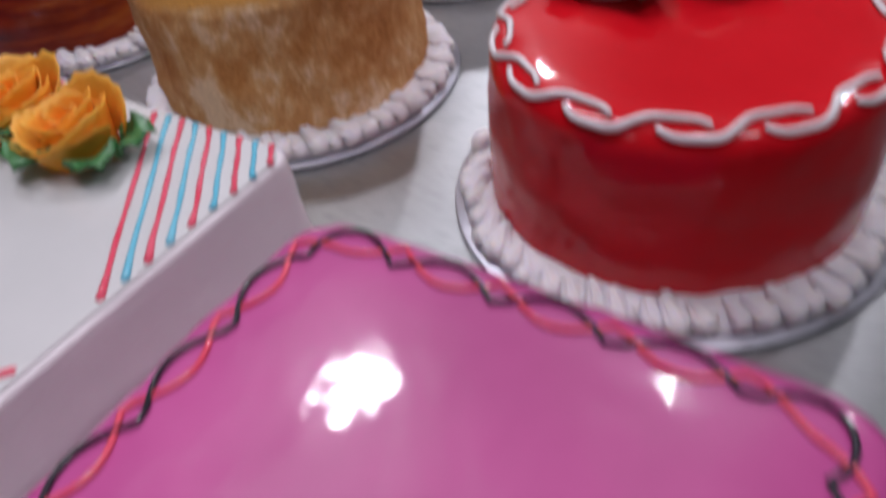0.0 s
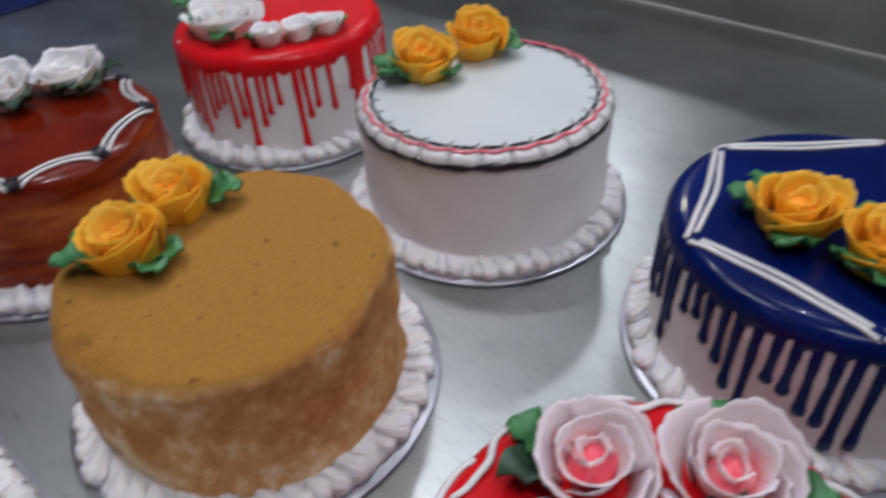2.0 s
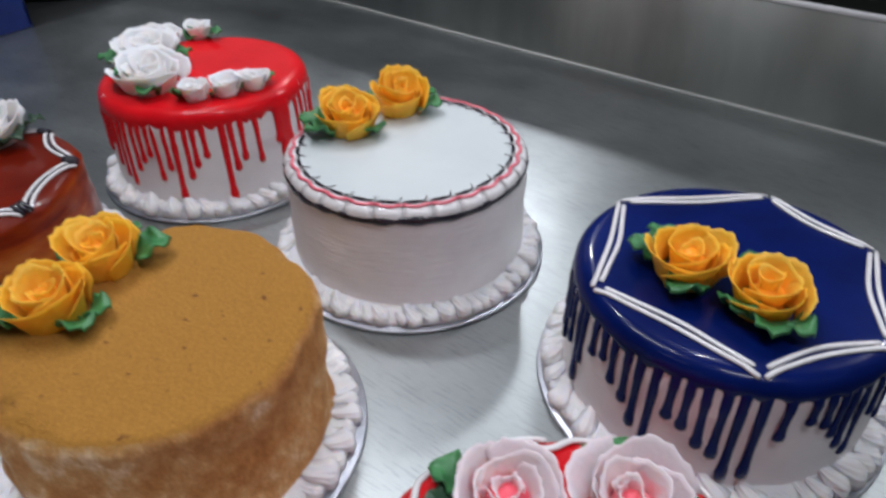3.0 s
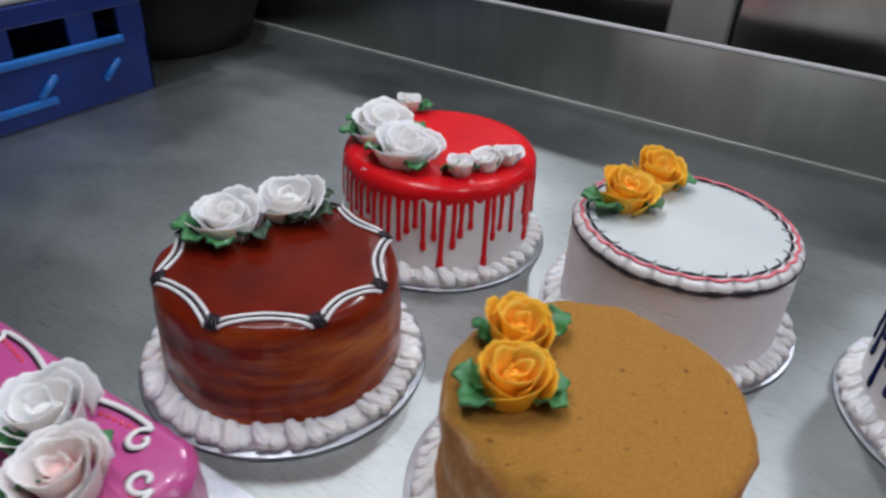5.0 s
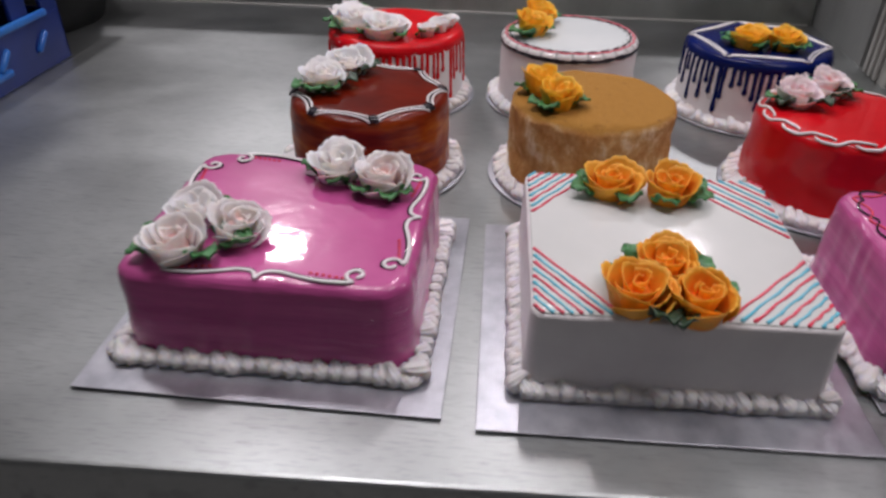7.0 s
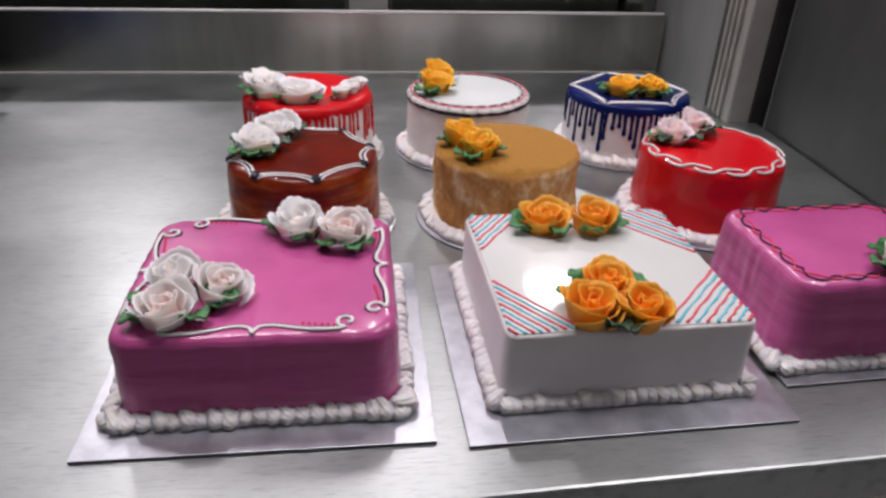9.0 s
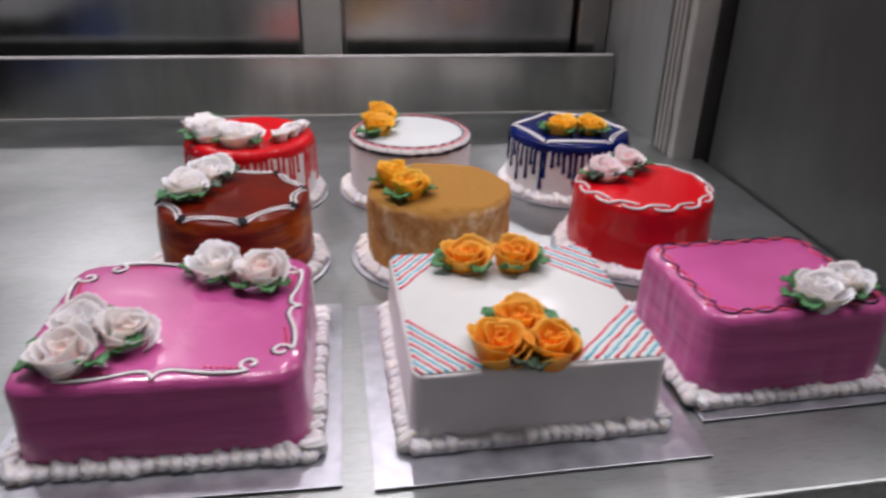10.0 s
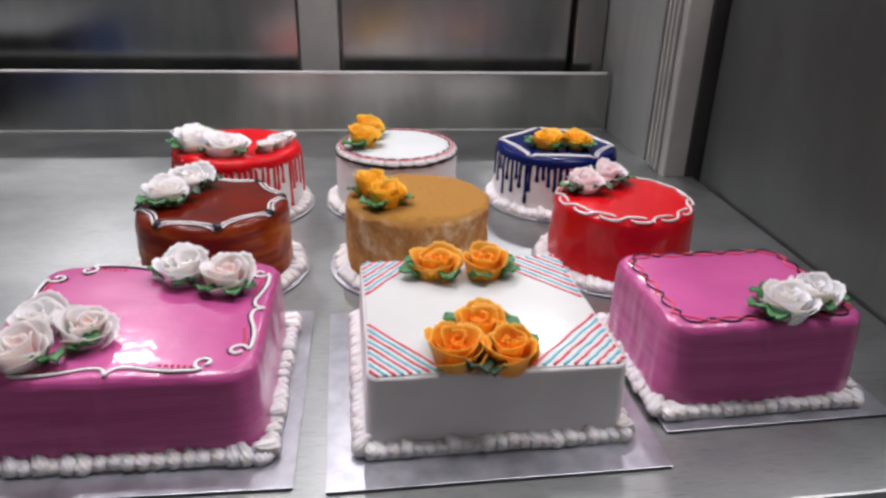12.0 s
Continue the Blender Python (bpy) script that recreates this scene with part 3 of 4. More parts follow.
def glaze_cap(cake, shape, mat, edge, amount, lift=0.0009):
    """Glaze over the whole top and the rim, with an uneven lower edge."""
    bm = bmesh.new()
    seg, rows = 180, 12
    centre = bm.verts.new((0, 0, shape.h + lift))
    rings = []
    for j in range(1, rows + 1):
        ring = []
        for i in range(seg):
            d = 360 * i / seg
            end = shape.flat + shape.bend + edge + amount * noise.noise(Vector((math.cos(radians(d)) * 5, math.sin(radians(d)) * 5, 3))) + amount * 0.5 * math.sin(d * 0.7)
            s = shape.flat * 0.9 * j / 4 if j <= 4 else shape.flat * 0.9 + (end - shape.flat * 0.9) * (j - 4) / (rows - 4)
            p, _ = shape.at(d, s, lift if j < rows else -0.0004)
            ring.append(bm.verts.new(p))
        rings.append(ring)
    for i in range(seg):
        bm.faces.new((centre, rings[0][i], rings[0][(i + 1) % seg]))
    for a, b in zip(rings, rings[1:]):
        for i in range(seg):
            k = (i + 1) % seg
            bm.faces.new((a[i], b[i], b[k], a[k]))
    part("glaze", bm, mat, cake)


def arc_line(shape, d0, d1, s_of, lift, n=14):
    pts, nrm = [], []
    for i in range(n):
        q = i / (n - 1)
        p, m = shape.at(d0 + (d1 - d0) * q, s_of(q), lift)
        pts.append(p), nrm.append(m)
    return pts, nrm


def patch(shape, d0, d1, ways, lifts, n=6):
    """A low pad of icing lying on a round cake between two angles; ways are distances out from the middle."""
    bm = bmesh.new()
    rows = []
    for i in range(n):
        q = i / (n - 1)
        end = 0.45 if i in (0, n - 1) else 1.0
        dent = 0.0014 * (2 * abs(q - 0.5)) ** 3
        rows.append([bm.verts.new(shape.at(d0 + (d1 - d0) * q, w + (dent if k == 0 else 0.0), lf * end)[0]) for k, (w, lf) in enumerate(zip(ways, lifts))])
    base = [[bm.verts.new(shape.at(d0 + (d1 - d0) * i / (n - 1), w, -0.0006)[0]) for w in (ways[0], ways[-1])] for i in (0, n - 1)]
    for a, b in zip(rows, rows[1:]):
        for k in range(len(ways) - 1):
            bm.faces.new((a[k], b[k], b[k + 1], a[k + 1]))
    for row, (p, r) in zip((rows[0], rows[-1]), base):
        bm.faces.new([*row, r, p])
    return bm


# ---- the room ----
def structure(name, material, x0, y0, z0, x1, y1, z1, label, category, bevel=0.0):
    ob = part(name, block(bmesh.new(), x0, y0, z0, x1, y1, z1, bevel), material, None, smooth=False)
    return tagged(ob, label, category, kind="structure")


structure("floor", M_FLOOR, -3.2, -2.6, -0.1, 3.4, 4.4, 0.0, "grey tiled kitchen floor", "floor")
structure("ceiling", M_CEILING, -3.2, -2.6, CEIL, 3.4, 4.4, CEIL + 0.1, "plain pale painted ceiling", "ceiling")
structure("wall_south", M_DARKWALL, -3.2, -2.7, 0.0, 3.4, -2.6, CEIL, "dim painted wall behind the table", "wall")
structure("wall_west", M_DARKWALL, -3.3, -2.6, 0.0, -3.2, 4.4, CEIL, "dim painted side wall", "wall")
structure("wall_east", M_PAINT, 3.4, -2.6, 0.0, 3.5, 4.4, CEIL, "pale painted side wall", "wall")
structure("wall_north", M_FARWALL, -3.2, 4.4, 0.0, 3.4, 4.5, CEIL, "dim painted far wall", "wall")

for lx, ly, wx, wy, watts in LAMPS:
    fix = thing("unseen_ceiling_lamp", lx, ly, CEIL, "slim white ceiling lamp out of view, inferred or added as fill", "lamp", "lamps on the ceiling")
    boxed("housing", M_LAMPBODY, fix, -wx / 2 - 0.03, -wy / 2 - 0.03, -0.07, wx / 2 + 0.03, wy / 2 + 0.03, 0.0, 0.008)

# the long steel back cabinet, with two sunk panels and a post between them
YW = 0.977
cab = thing("back_cabinet", -0.75, YW + 0.06, 0.0, "low brushed steel cabinet behind the table with sunk panels", "cabinet")
boxed("body", M_PANEL, cab, -1.55, 0.075, 0.0, 0.985, 0.30, 1.165, 0.003)
boxed("top_rail", M_PANEL, cab, -1.55, 0.020, 1.153, 0.985, 0.0745, 1.165, 0.003)
for px0, px1 in ((-1.50, -0.382), (-0.298, 0.165)):
    boxed("panel", M_PANEL, cab, px0 + 0.75, 0.034, 0.80, px1 + 0.75, 0.0745, 1.152, 0.003, "sunk steel panel")
boxed("post", M_TRIM, cab, -0.378 + 0.75, 0.010, 0.80, -0.303 + 0.75, 0.0735, 1.152, 0.004, "pale steel post")
boxed("end_panel", M_PANEL, cab, 0.170 + 0.75, 0.006, 0.80, 0.232 + 0.75, 0.0735, 1.152, 0.003)

# return wall, corner post and the tall steel cabinet beside the table
structure("wall_return", M_RETURN, 0.234, 0.765, 0.0, 0.30, 1.35, 1.26, "brushed steel return wall at the table corner", "wall")
post = thing("corner_post", 0.246, 0.708, 0.0, "pale ribbed upright post at the table corner", "post")
boxed("core", M_TRIM, post, -0.012, -0.030, 0.0, 0.046, 0.044, 1.26, 0.003)
for k in range(3):
    boxed("rib", M_TRIM, post, -0.018, 0.026 - k * 0.017, 0.902, -0.0125, 0.034 - k * 0.017, 1.26, 0.002)
boxed("seal", M_GAP, post, 0.024, -0.034, 0.0, 0.052, -0.0305, 1.26, 0.003, "dark rubber seal")
fridge = thing("tall_cabinet", 0.60, 0.42, 0.0, "dark grey-green enamelled steel cabinet beside the table", "cabinet")
boxed("body", M_FRIDGE, fridge, -0.300, -0.252, 0.08, 0.32, 0.253, 1.26, 0.006)
boxed("door", M_FRIDGE, fridge, -0.312, -0.248, 0.10, -0.301, 0.240, 1.245, 0.004)
boxed("plinth", M_GAP, fridge, -0.28, -0.21, 0.0, 0.30, 0.23, 0.08, 0.002)

# ---- the steel table ----
table = thing("steel_table", -0.62, 0.46, 0.0, "brushed stainless steel work table with a low upstand", "table")
X0, X1 = -1.75 + 0.62, 0.286 + 0.62
bm = bmesh.new()
corners = [(X0, -0.567), (X1, -0.486), (X1, 0.514), (X0, 0.514)]
outline = [bm.verts.new((x, y, T)) for x, y in corners]
top_face = bm.faces.new(outline)
res = bmesh.ops.extrude_face_region(bm, geom=[top_face])
bmesh.ops.translate(bm, verts=[v for v in res["geom"] if isinstance(v, bmesh.types.BMVert)], vec=(0, 0, -0.04))
bmesh.ops.bevel(bm, geom=[e for e in bm.edges if all(v.co.z > T - 0.001 for v in e.verts)], offset=0.004, segments=3, affect="EDGES", profile=0.5)
part("tabletop", bm, M_TABLE, table, smooth=False)
bm = bmesh.new()
apron = [bm.verts.new(p) for p in ((X0, -0.564, T - 0.0405), (X1, -0.483, T - 0.0405), (X1, -0.483, 0.60), (X0, -0.564, 0.60))]
res = bmesh.ops.extrude_face_region(bm, geom=[bm.faces.new(apron)])
bmesh.ops.translate(bm, verts=[v for v in res["geom"] if isinstance(v, bmesh.types.BMVert)], vec=(0, 0.012, 0))
part("apron", bm, M_SPLASH, table, "brushed steel front apron", smooth=False)
bm = block(bmesh.new(), X0, 0.5145, T - 0.04, 0.229 + 0.62, 0.523, 1.010, 0.0015)
part("upstand", bm, M_SPLASH, table, "thin brushed steel upstand", smooth=False)
# the lip's highlight is put in as a pale matte colour
bm = tube(bmesh.new(), [(X0, 0.5185, 1.0105), (0.223 + 0.62, 0.5185, 1.0105)], 0.0038, None, 8)
part("upstand_lip", bm, M_LID, table, "folded lip with its highlight in pale grey")
bm = tube(bmesh.new(), [(X0, 0.5135, T + 0.0005), (0.223 + 0.62, 0.5135, T + 0.0005)], 0.0022, None, 6)
part("weld_seam", bm, M_TRIM, table, "pale sealant bead")
for lx in (X0 + 0.08, X1 - 0.08):
    for ly in (-0.40, 0.46):
        part("leg", tube(bmesh.new(), [(lx, ly, 0.0), (lx, ly, T - 0.041)], 0.02, [(0, 1, 0)] * 2, 14), M_SPLASH, table)

# ---- the blue crate and the black tub at the end of the table ----
crate = thing("plastic_crate", -1.16, 0.50, T, "deep blue slotted plastic crate standing on the steel table", "crate")
W, D, H = 0.225, 0.155, 0.135
for name, (x0, y0, x1, y1) in (("side", (W - 0.006, -D, W, D)), ("side", (-W, -D, -W + 0.006, D)), ("end_wall", (-W, D - 0.006, W, D)), ("end_wall", (-W, -D, W, -D + 0.006))):
    part(name, block(bmesh.new(), x0, y0, 0.002, x1, y1, 0.072, 0.002), M_CRATE, crate, smooth=False)
    part("upper_rail", block(bmesh.new(), x0, y0, 0.112, x1, y1, H, 0.002), M_CRATE, crate, smooth=False)
boxed("base", M_CRATE, crate, -W, -D, 0.0, W, D, 0.006, 0.002)
for yy in (-D, -0.052, 0.052, D - 0.036):
    boxed("upright", M_CRATE, crate, W - 0.008, yy, 0.070, W - 0.001, yy + 0.036, 0.114, 0.002)
for xx in (-W, 0.0, W - 0.04):
    boxed("upright", M_CRATE, crate, xx, -D + 0.001, 0.070, xx + 0.036, -D + 0.007, 0.114, 0.002)
boxed("rib", M_CRATE_RIB, crate, W - 0.003, -D, 0.070, W + 0.005, D - 0.035, 0.080, 0.003, "lighter blue rib")
boxed("foot_rib", M_CRATE_RIB, crate, W - 0.003, -D, 0.018, W + 0.004, 0.02, 0.028, 0.003, "lighter blue rib")
for yy in (-0.09, 0.0, 0.085):
    part("brace", tube(bmesh.new(), [(W + 0.001, yy, 0.030), (W + 0.001, yy + 0.022, 0.050)], 0.0045, [(1, 0, 0)] * 2, 8), M_CRATE_RIB, crate, "lighter blue brace")
lid = thing("grey_board", -1.20, 0.56, T + H + 0.001, "pale grey board lying on top of the blue crate", "board")
boxed("sheet", M_SHEET, lid, -0.26, -0.19, 0.0, 0.262, 0.33, 0.006, 0.002)
tub = thing("black_tub", -1.14, 0.82, T, "low black plastic tub beside the blue crate", "tub")
part("tub_body", lathe(bmesh.new(), [(0.0, 0.004), (0.14, 0.004), (0.155, 0.05), (0.168, 0.118), (0.176, 0.122), (0.176, 0.112), (0.166, 0.050), (0.150, 0.0), (0.0, 0.0)], 40), M_BLACKBOX, tub)


# ---- the cakes ----
GROUP = "decorated cakes on the steel table"


def rose_pair(cake, spots, h, mat, size, seed, tip=0, toward=0, label="", dark=False, rounds=3, tall=1.0):
    for k, (x, y) in enumerate(spots):
        rose(cake, x, y, h - 0.0005, mat, size * (1.0 if k % 2 == 0 else 0.96), tip, toward, seed + k, label, rounds, tall)


# tan crumb cake
c = thing("round_cake", -0.195, 0.366, T, "round tan cake coated in biscuit crumbs with two amber icing roses", "cake", GROUP)
S = Round(0.0815, 0.0875, 0.008, 0.003)
round_board(c)
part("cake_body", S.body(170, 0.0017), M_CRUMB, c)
cream_ring(c, 0.0905)
shells_round(c, 0.0898, 62, size=0.76)
rose_pair(c, ((-0.037, -0.028), (-0.053, 0.009)), S.h, M_YELLOW, 1.06, 11, 10, -50, "amber yellow piped rose", tall=1.1)
for x, y, hd, s in ((-0.062, -0.036, 215, 0.85), (-0.046, -0.048, 250, 0.95), (-0.015, -0.026, -10, 0.8), (-0.018, -0.012, 25, 0.75), (-0.070, -0.006, 170, 0.8), (-0.040, 0.030, 60, 1.0), (-0.060, 0.028, 110, 0.8)):
    leaf(c, x, y, S.h + 0.001, hd, s)

# white cake with a combed rim
c = thing("round_cake", -0.2096, 0.5803, T, "round white cream cake with a pink, black and white combed rim", "cake", GROUP)
S = Round(0.0845, 0.0848, 0.006, 0.003)
round_board(c)
part("cake_body", S.body(), M_CREAM_SIDE, c)
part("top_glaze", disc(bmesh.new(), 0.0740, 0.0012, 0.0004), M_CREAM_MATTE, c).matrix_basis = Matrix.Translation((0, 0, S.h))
cream_ring(c, 0.0925)
shells_round(c, 0.0918, 60, size=0.72)
N = 28
for i in range(N):
    a0, a1 = 360 * i / N + 0.55, 360 * (i + 1) / N - 0.55
    bm = patch(S, a0, a1, (0.0752, 0.0768, 0.0800, 0.0830, 0.0858, 0.0885), (0.0006, 0.0016, 0.0017, 0.0016, 0.0014, 0.0005))
    part("rim_tile", bm, M_PIPE, c)
    bm = bmesh.new()
    pts, nrm = arc_line(S, a0, a1, lambda q: 0.0783 + 0.0015 * math.sin(math.pi * q), 0.0019, 8)
    part("pink_stroke", tube(bm, pts, 0.0014, nrm, 6, 0.7), M_PINKPIPE, c)
    pts, nrm = arc_line(S, a0 - 0.55, a0 - 0.25, lambda q: 0.0742 + 0.0142 * q, 0.0008, 7)
    part("comb_line", tube(bmesh.new(), pts, 0.0004, nrm, 5, 0.8), M_LID, c)
    bm = bmesh.new()
    pts, nrm = arc_line(S, a0 - 0.5, a1 + 0.3, lambda q: 0.0744 - 0.0050 * max(0.0, (q - 0.78) / 0.22) ** 2 + 0.0008 * math.sin(math.pi * q), 0.0021, 10)
    part("black_stroke", tube(bm, pts, [0.0003, 0.0007, 0.0011, 0.0014, 0.0015, 0.0014, 0.0011, 0.0008, 0.0005, 0.0003], nrm, 6, 0.6), M_BLACK, c)
bm = bmesh.new()
pts, nrm, rad = [], [], []
for i in range(140):
    d = 360 * i / 140
    p, m = S.at(d, S.flat + S.bend + 0.0005 + 0.0012 * noise.noise(Vector((math.cos(radians(d)) * 4, math.sin(radians(d)) * 4, 8))), 0.0004)
    pts.append(p), nrm.append(m), rad.append(0.0027 + 0.0016 * noise.noise(Vector((math.cos(radians(d)) * 9, math.sin(radians(d)) * 9, 2))))
part("under_line", tube(bm, pts, rad, nrm, 6, 0.45, True), M_BLACK, c, "smeared black line under the rim")
rose_pair(c, ((-0.048, -0.006), (-0.041, 0.042)), S.h + 0.001, M_YELLOW, 1.12, 21, 14, -40, "amber yellow piped rose", tall=1.2)
for x, y, hd, s in ((-0.066, -0.024, 215, 1.0), (-0.050, -0.030, 245, 1.0), (-0.022, 0.006, -35, 0.85), (-0.070, 0.022, 165, 0.8), (-0.018, 0.052, 20, 0.9), (-0.030, 0.064, 70, 0.8)):
    leaf(c, x, y, S.h + 0.002, hd, s)

# navy drip cake
c = thing("round_cake", 0.022, 0.5835, T, "round cream cake with shiny navy blue glaze drips and amber roses", "cake", GROUP)
S = Round(0.0855, 0.0850, 0.008, 0.003)
round_board(c)
part("cake_body", S.body(), M_CREAM_SIDE, c)
cream_ring(c, 0.0930)
shells_round(c, 0.0915, 54, size=0.80)
glaze_cap(c, S, M_BLUE, 0.004, 0.003)
# angle, length in mm
for d, ln in ((-172, 42), (-166, 22), (-160, 56), (-153, 32), (-147, 48), (-142, 26), (-137, 38), (-131, 58), (-127, 40), (-120, 24), (-115, 20), (-110, 30), (-104, 36), (-99, 48), (-93, 62),
              (-87, 30), (-82, 33), (-77, 42), (-71, 46), (-66, 60), (-60, 57), (-52, 28), (-44, 18), (-39, 22), (-34, 30), (-30, 40), (-25, 49), (-18, 26), (-11, 36), (-4, 22), (4, 44)):
    drip(c, S, d, ln / 1000, 0.0030, M_BLUE)
rnd = random.Random(5)
for d in range(12, 182, 7):
    drip(c, S, d + rnd.uniform(-2, 2), rnd.uniform(0.014, 0.048), 0.0029, M_BLUE)
stops = [47, 96, 165, 230, 297, 348, 407]
for d0, d1 in zip(stops, stops[1:]):
    for off in (0.0, 0.0048):
        dip = 0.0125 * (d1 - d0) / 60
        pts, nrm = arc_line(S, d0 + 1.2 + off * 260, d1 - 1.2 - off * 260, lambda q: 0.0815 - off - dip * math.sin(math.pi * q) ** 0.85, 0.0017, 16)
        part("white_stroke", tube(bmesh.new(), pts, 0.00145, nrm, 7, 0.75), M_PIPE, c)
rose_pair(c, ((-0.020, -0.022), (0.022, -0.024)), S.h + 0.001, M_YELLOW, 1.12, 31, 8, -80, "amber yellow piped rose", tall=1.05)
for x, y, hd, s in ((-0.038, -0.012, 150, 0.9), (-0.044, -0.022, 190, 0.85), (-0.004, -0.042, 250, 0.95), (0.004, -0.036, 300, 0.9), (0.004, -0.008, 80, 0.95), (0.030, -0.044, -70, 0.9), (0.040, -0.040, -30, 0.85), (0.012, -0.006, 50, 0.8)):
    leaf(c, x, y, S.h + 0.002, hd, s)

# caramel cake
c = thing("round_cake", -0.4225, 0.3633, T, "round shiny caramel brown cake with white scallop lines and roses", "cake", GROUP)
S = Round(0.0812, 0.0850, 0.010, 0.004)
round_board(c)
part("cake_body", S.body(140, 0.0011), M_CARAMEL, c)
cream_ring(c, 0.0915)
shells_round(c, 0.0908, 58, size=0.76)
knots = [-124, -76, -29, 10, 56, 100, 147, 192, 236]
for d0, d1 in zip(knots, knots[1:]):
    for off, mat, rr, nm in ((0.0026, M_PIPE, 0.0013, "white_stroke"), (0.0, M_BLACK, 0.0008, "dark_stroke"), (-0.0024, M_PIPE, 0.0013, "white_stroke")):
        pts, nrm = arc_line(S, d0 + 2.5, d1 - 2.5, lambda q: 0.0765 + off - 0.0100 * math.sin(math.pi * q) ** 0.8, 0.0010, 14)
        part(nm, tube(bmesh.new(), pts, rr, nrm, 7, 0.8), mat, c)
    bm = bmesh.new()
    for k in range(3):
        pts, nrm = arc_line(S, d0 - 2.6 + k * 2.2, d0 - 1.4 + k * 2.2, lambda q: 0.0715 + 0.0085 * q, 0.0022, 5)
        tube(bm, pts, [0.0010, 0.0015, 0.0017, 0.0015, 0.0010], nrm, 6, 0.8)
    part("knot", bm, M_BLACK, c, "black piped knot")
rose_pair(c, ((-0.049, 0.003), (-0.034, 0.049)), S.h, M_WHITE_ROSE, 1.3, 41, 10, -60, "white piped rose")
for x, y, hd, s in ((-0.066, -0.022, 225, 0.95), (-0.050, -0.028, 265, 0.95), (-0.034, -0.022, 310, 0.85), (-0.020, 0.010, -20, 1.0), (-0.016, 0.024, 10, 0.9), (-0.010, 0.050, 10, 0.95), (-0.070, 0.026, 160, 0.9), (-0.024, 0.068, 60, 0.8)):
    leaf(c, x, y, S.h + 0.001, hd, s, dark=(x > -0.03))

# red drip cake
c = thing("round_cake", -0.429, 0.574, T, "round cream cake with bright red glaze drips and white roses", "cake", GROUP)
S = Round(0.0850, 0.0890, 0.009, 0.003)
round_board(c)
part("cake_body", S.body(), M_CREAM_SIDE, c)
cream_ring(c, 0.0925)
shells_round(c, 0.0910, 54, size=0.78)
glaze_cap(c, S, M_REDDRIP, 0.005, 0.004)
for d, ln, w in ((-124, 26, 2.6), (-118, 34, 2.6), (-112, 25, 2.6), (-107, 30, 2.7), (-101, 22, 2.6), (-96, 36, 2.7), (-91, 42, 2.5), (-86, 58, 2.7), (-80, 34, 2.6), (-75, 27, 2.7), (-70, 22, 2.6), (-66, 38, 2.5),
                 (-60, 30, 2.6), (-55, 66, 3.0), (-49, 36, 2.6), (-45, 28, 2.6), (-40, 22, 2.6), (-30, 69, 3.2), (-26, 34, 2.7), (-20, 28, 2.6), (-12, 33, 2.5), (18, 30, 2.5), (24, 38, 2.6), (30, 24, 2.4)):
    drip(c, S, d, ln / 1000 * (1.25 if ln < 45 else 1.0), w / 1000, M_REDDRIP)
for d, ln in ((2, 30), (5.5, 60), (9, 34), (7, 48), (3.5, 44)):
    drip(c, S, d, ln / 1000, 0.0042, M_REDDRIP)
rnd = random.Random(8)
for d in range(38, 234, 7):
    drip(c, S, d + rnd.uniform(-2, 2), rnd.uniform(0.014, 0.045), 0.0026, M_REDDRIP)
rose_pair(c, ((-0.006, -0.044), (-0.050, -0.020)), S.h + 0.001, M_WHITE_ROSE, 1.5, 51, 8, -50, "white piped rose")
for k, (x, y) in enumerate(((0.045, -0.040), (0.058, -0.020), (0.065, 0.001), (-0.076, 0.020), (-0.066, 0.046))):
    rose(c, x, y, S.h + 0.001, M_WHITE_ROSE, 1.0, 0, 0, 60 + k, "small white piped rosebud", 2, 0.62)
for x, y, hd, s in ((-0.030, -0.050, 250, 0.9), (0.014, -0.056, -60, 0.85), (0.024, -0.048, -10, 0.8), (-0.028, -0.012, 30, 1.0), (-0.020, -0.004, 60, 1.0), (0.050, -0.030, 40, 0.6), (0.060, -0.012, 55, 0.6), (0.064, 0.010, 80, 0.6), (0.050, 0.008, 120, 0.5), (-0.068, 0.034, 100, 0.7), (-0.058, 0.050, 30, 0.7), (-0.076, -0.020, 190, 0.9), (-0.062, -0.040, 220, 0.9)):
    leaf(c, x, y, S.h + 0.002, hd, s)

# red cake with a twisted cord
c = thing("round_cake", 0.047, 0.362, T, "round glossy red cake with a white twisted cord and blush roses", "cake", GROUP)
S = Round(0.0808, 0.0848, 0.010, 0.005)
round_board(c)
part("cake_body", S.body(140, 0.0009), M_RED, c)
cream_ring(c, 0.0915)
shells_round(c, 0.0898, 54, size=0.78)
N = 14


def cord_way(q):
    """How far out an S-shaped stroke of the cord runs: outside, a steep turn, inside, with hooked ends."""
    t = min(1.0, max(0.0, (q - 0.28) / 0.44))
    t = t * t * (3 - 2 * t)
    hook = 0.0026 * (max(0.0, 1 - q / 0.16) ** 2 - max(0.0, 1 - (1 - q) / 0.16) ** 2)
    return 0.0745 + 0.0038 * math.cos(math.pi * t) - hook


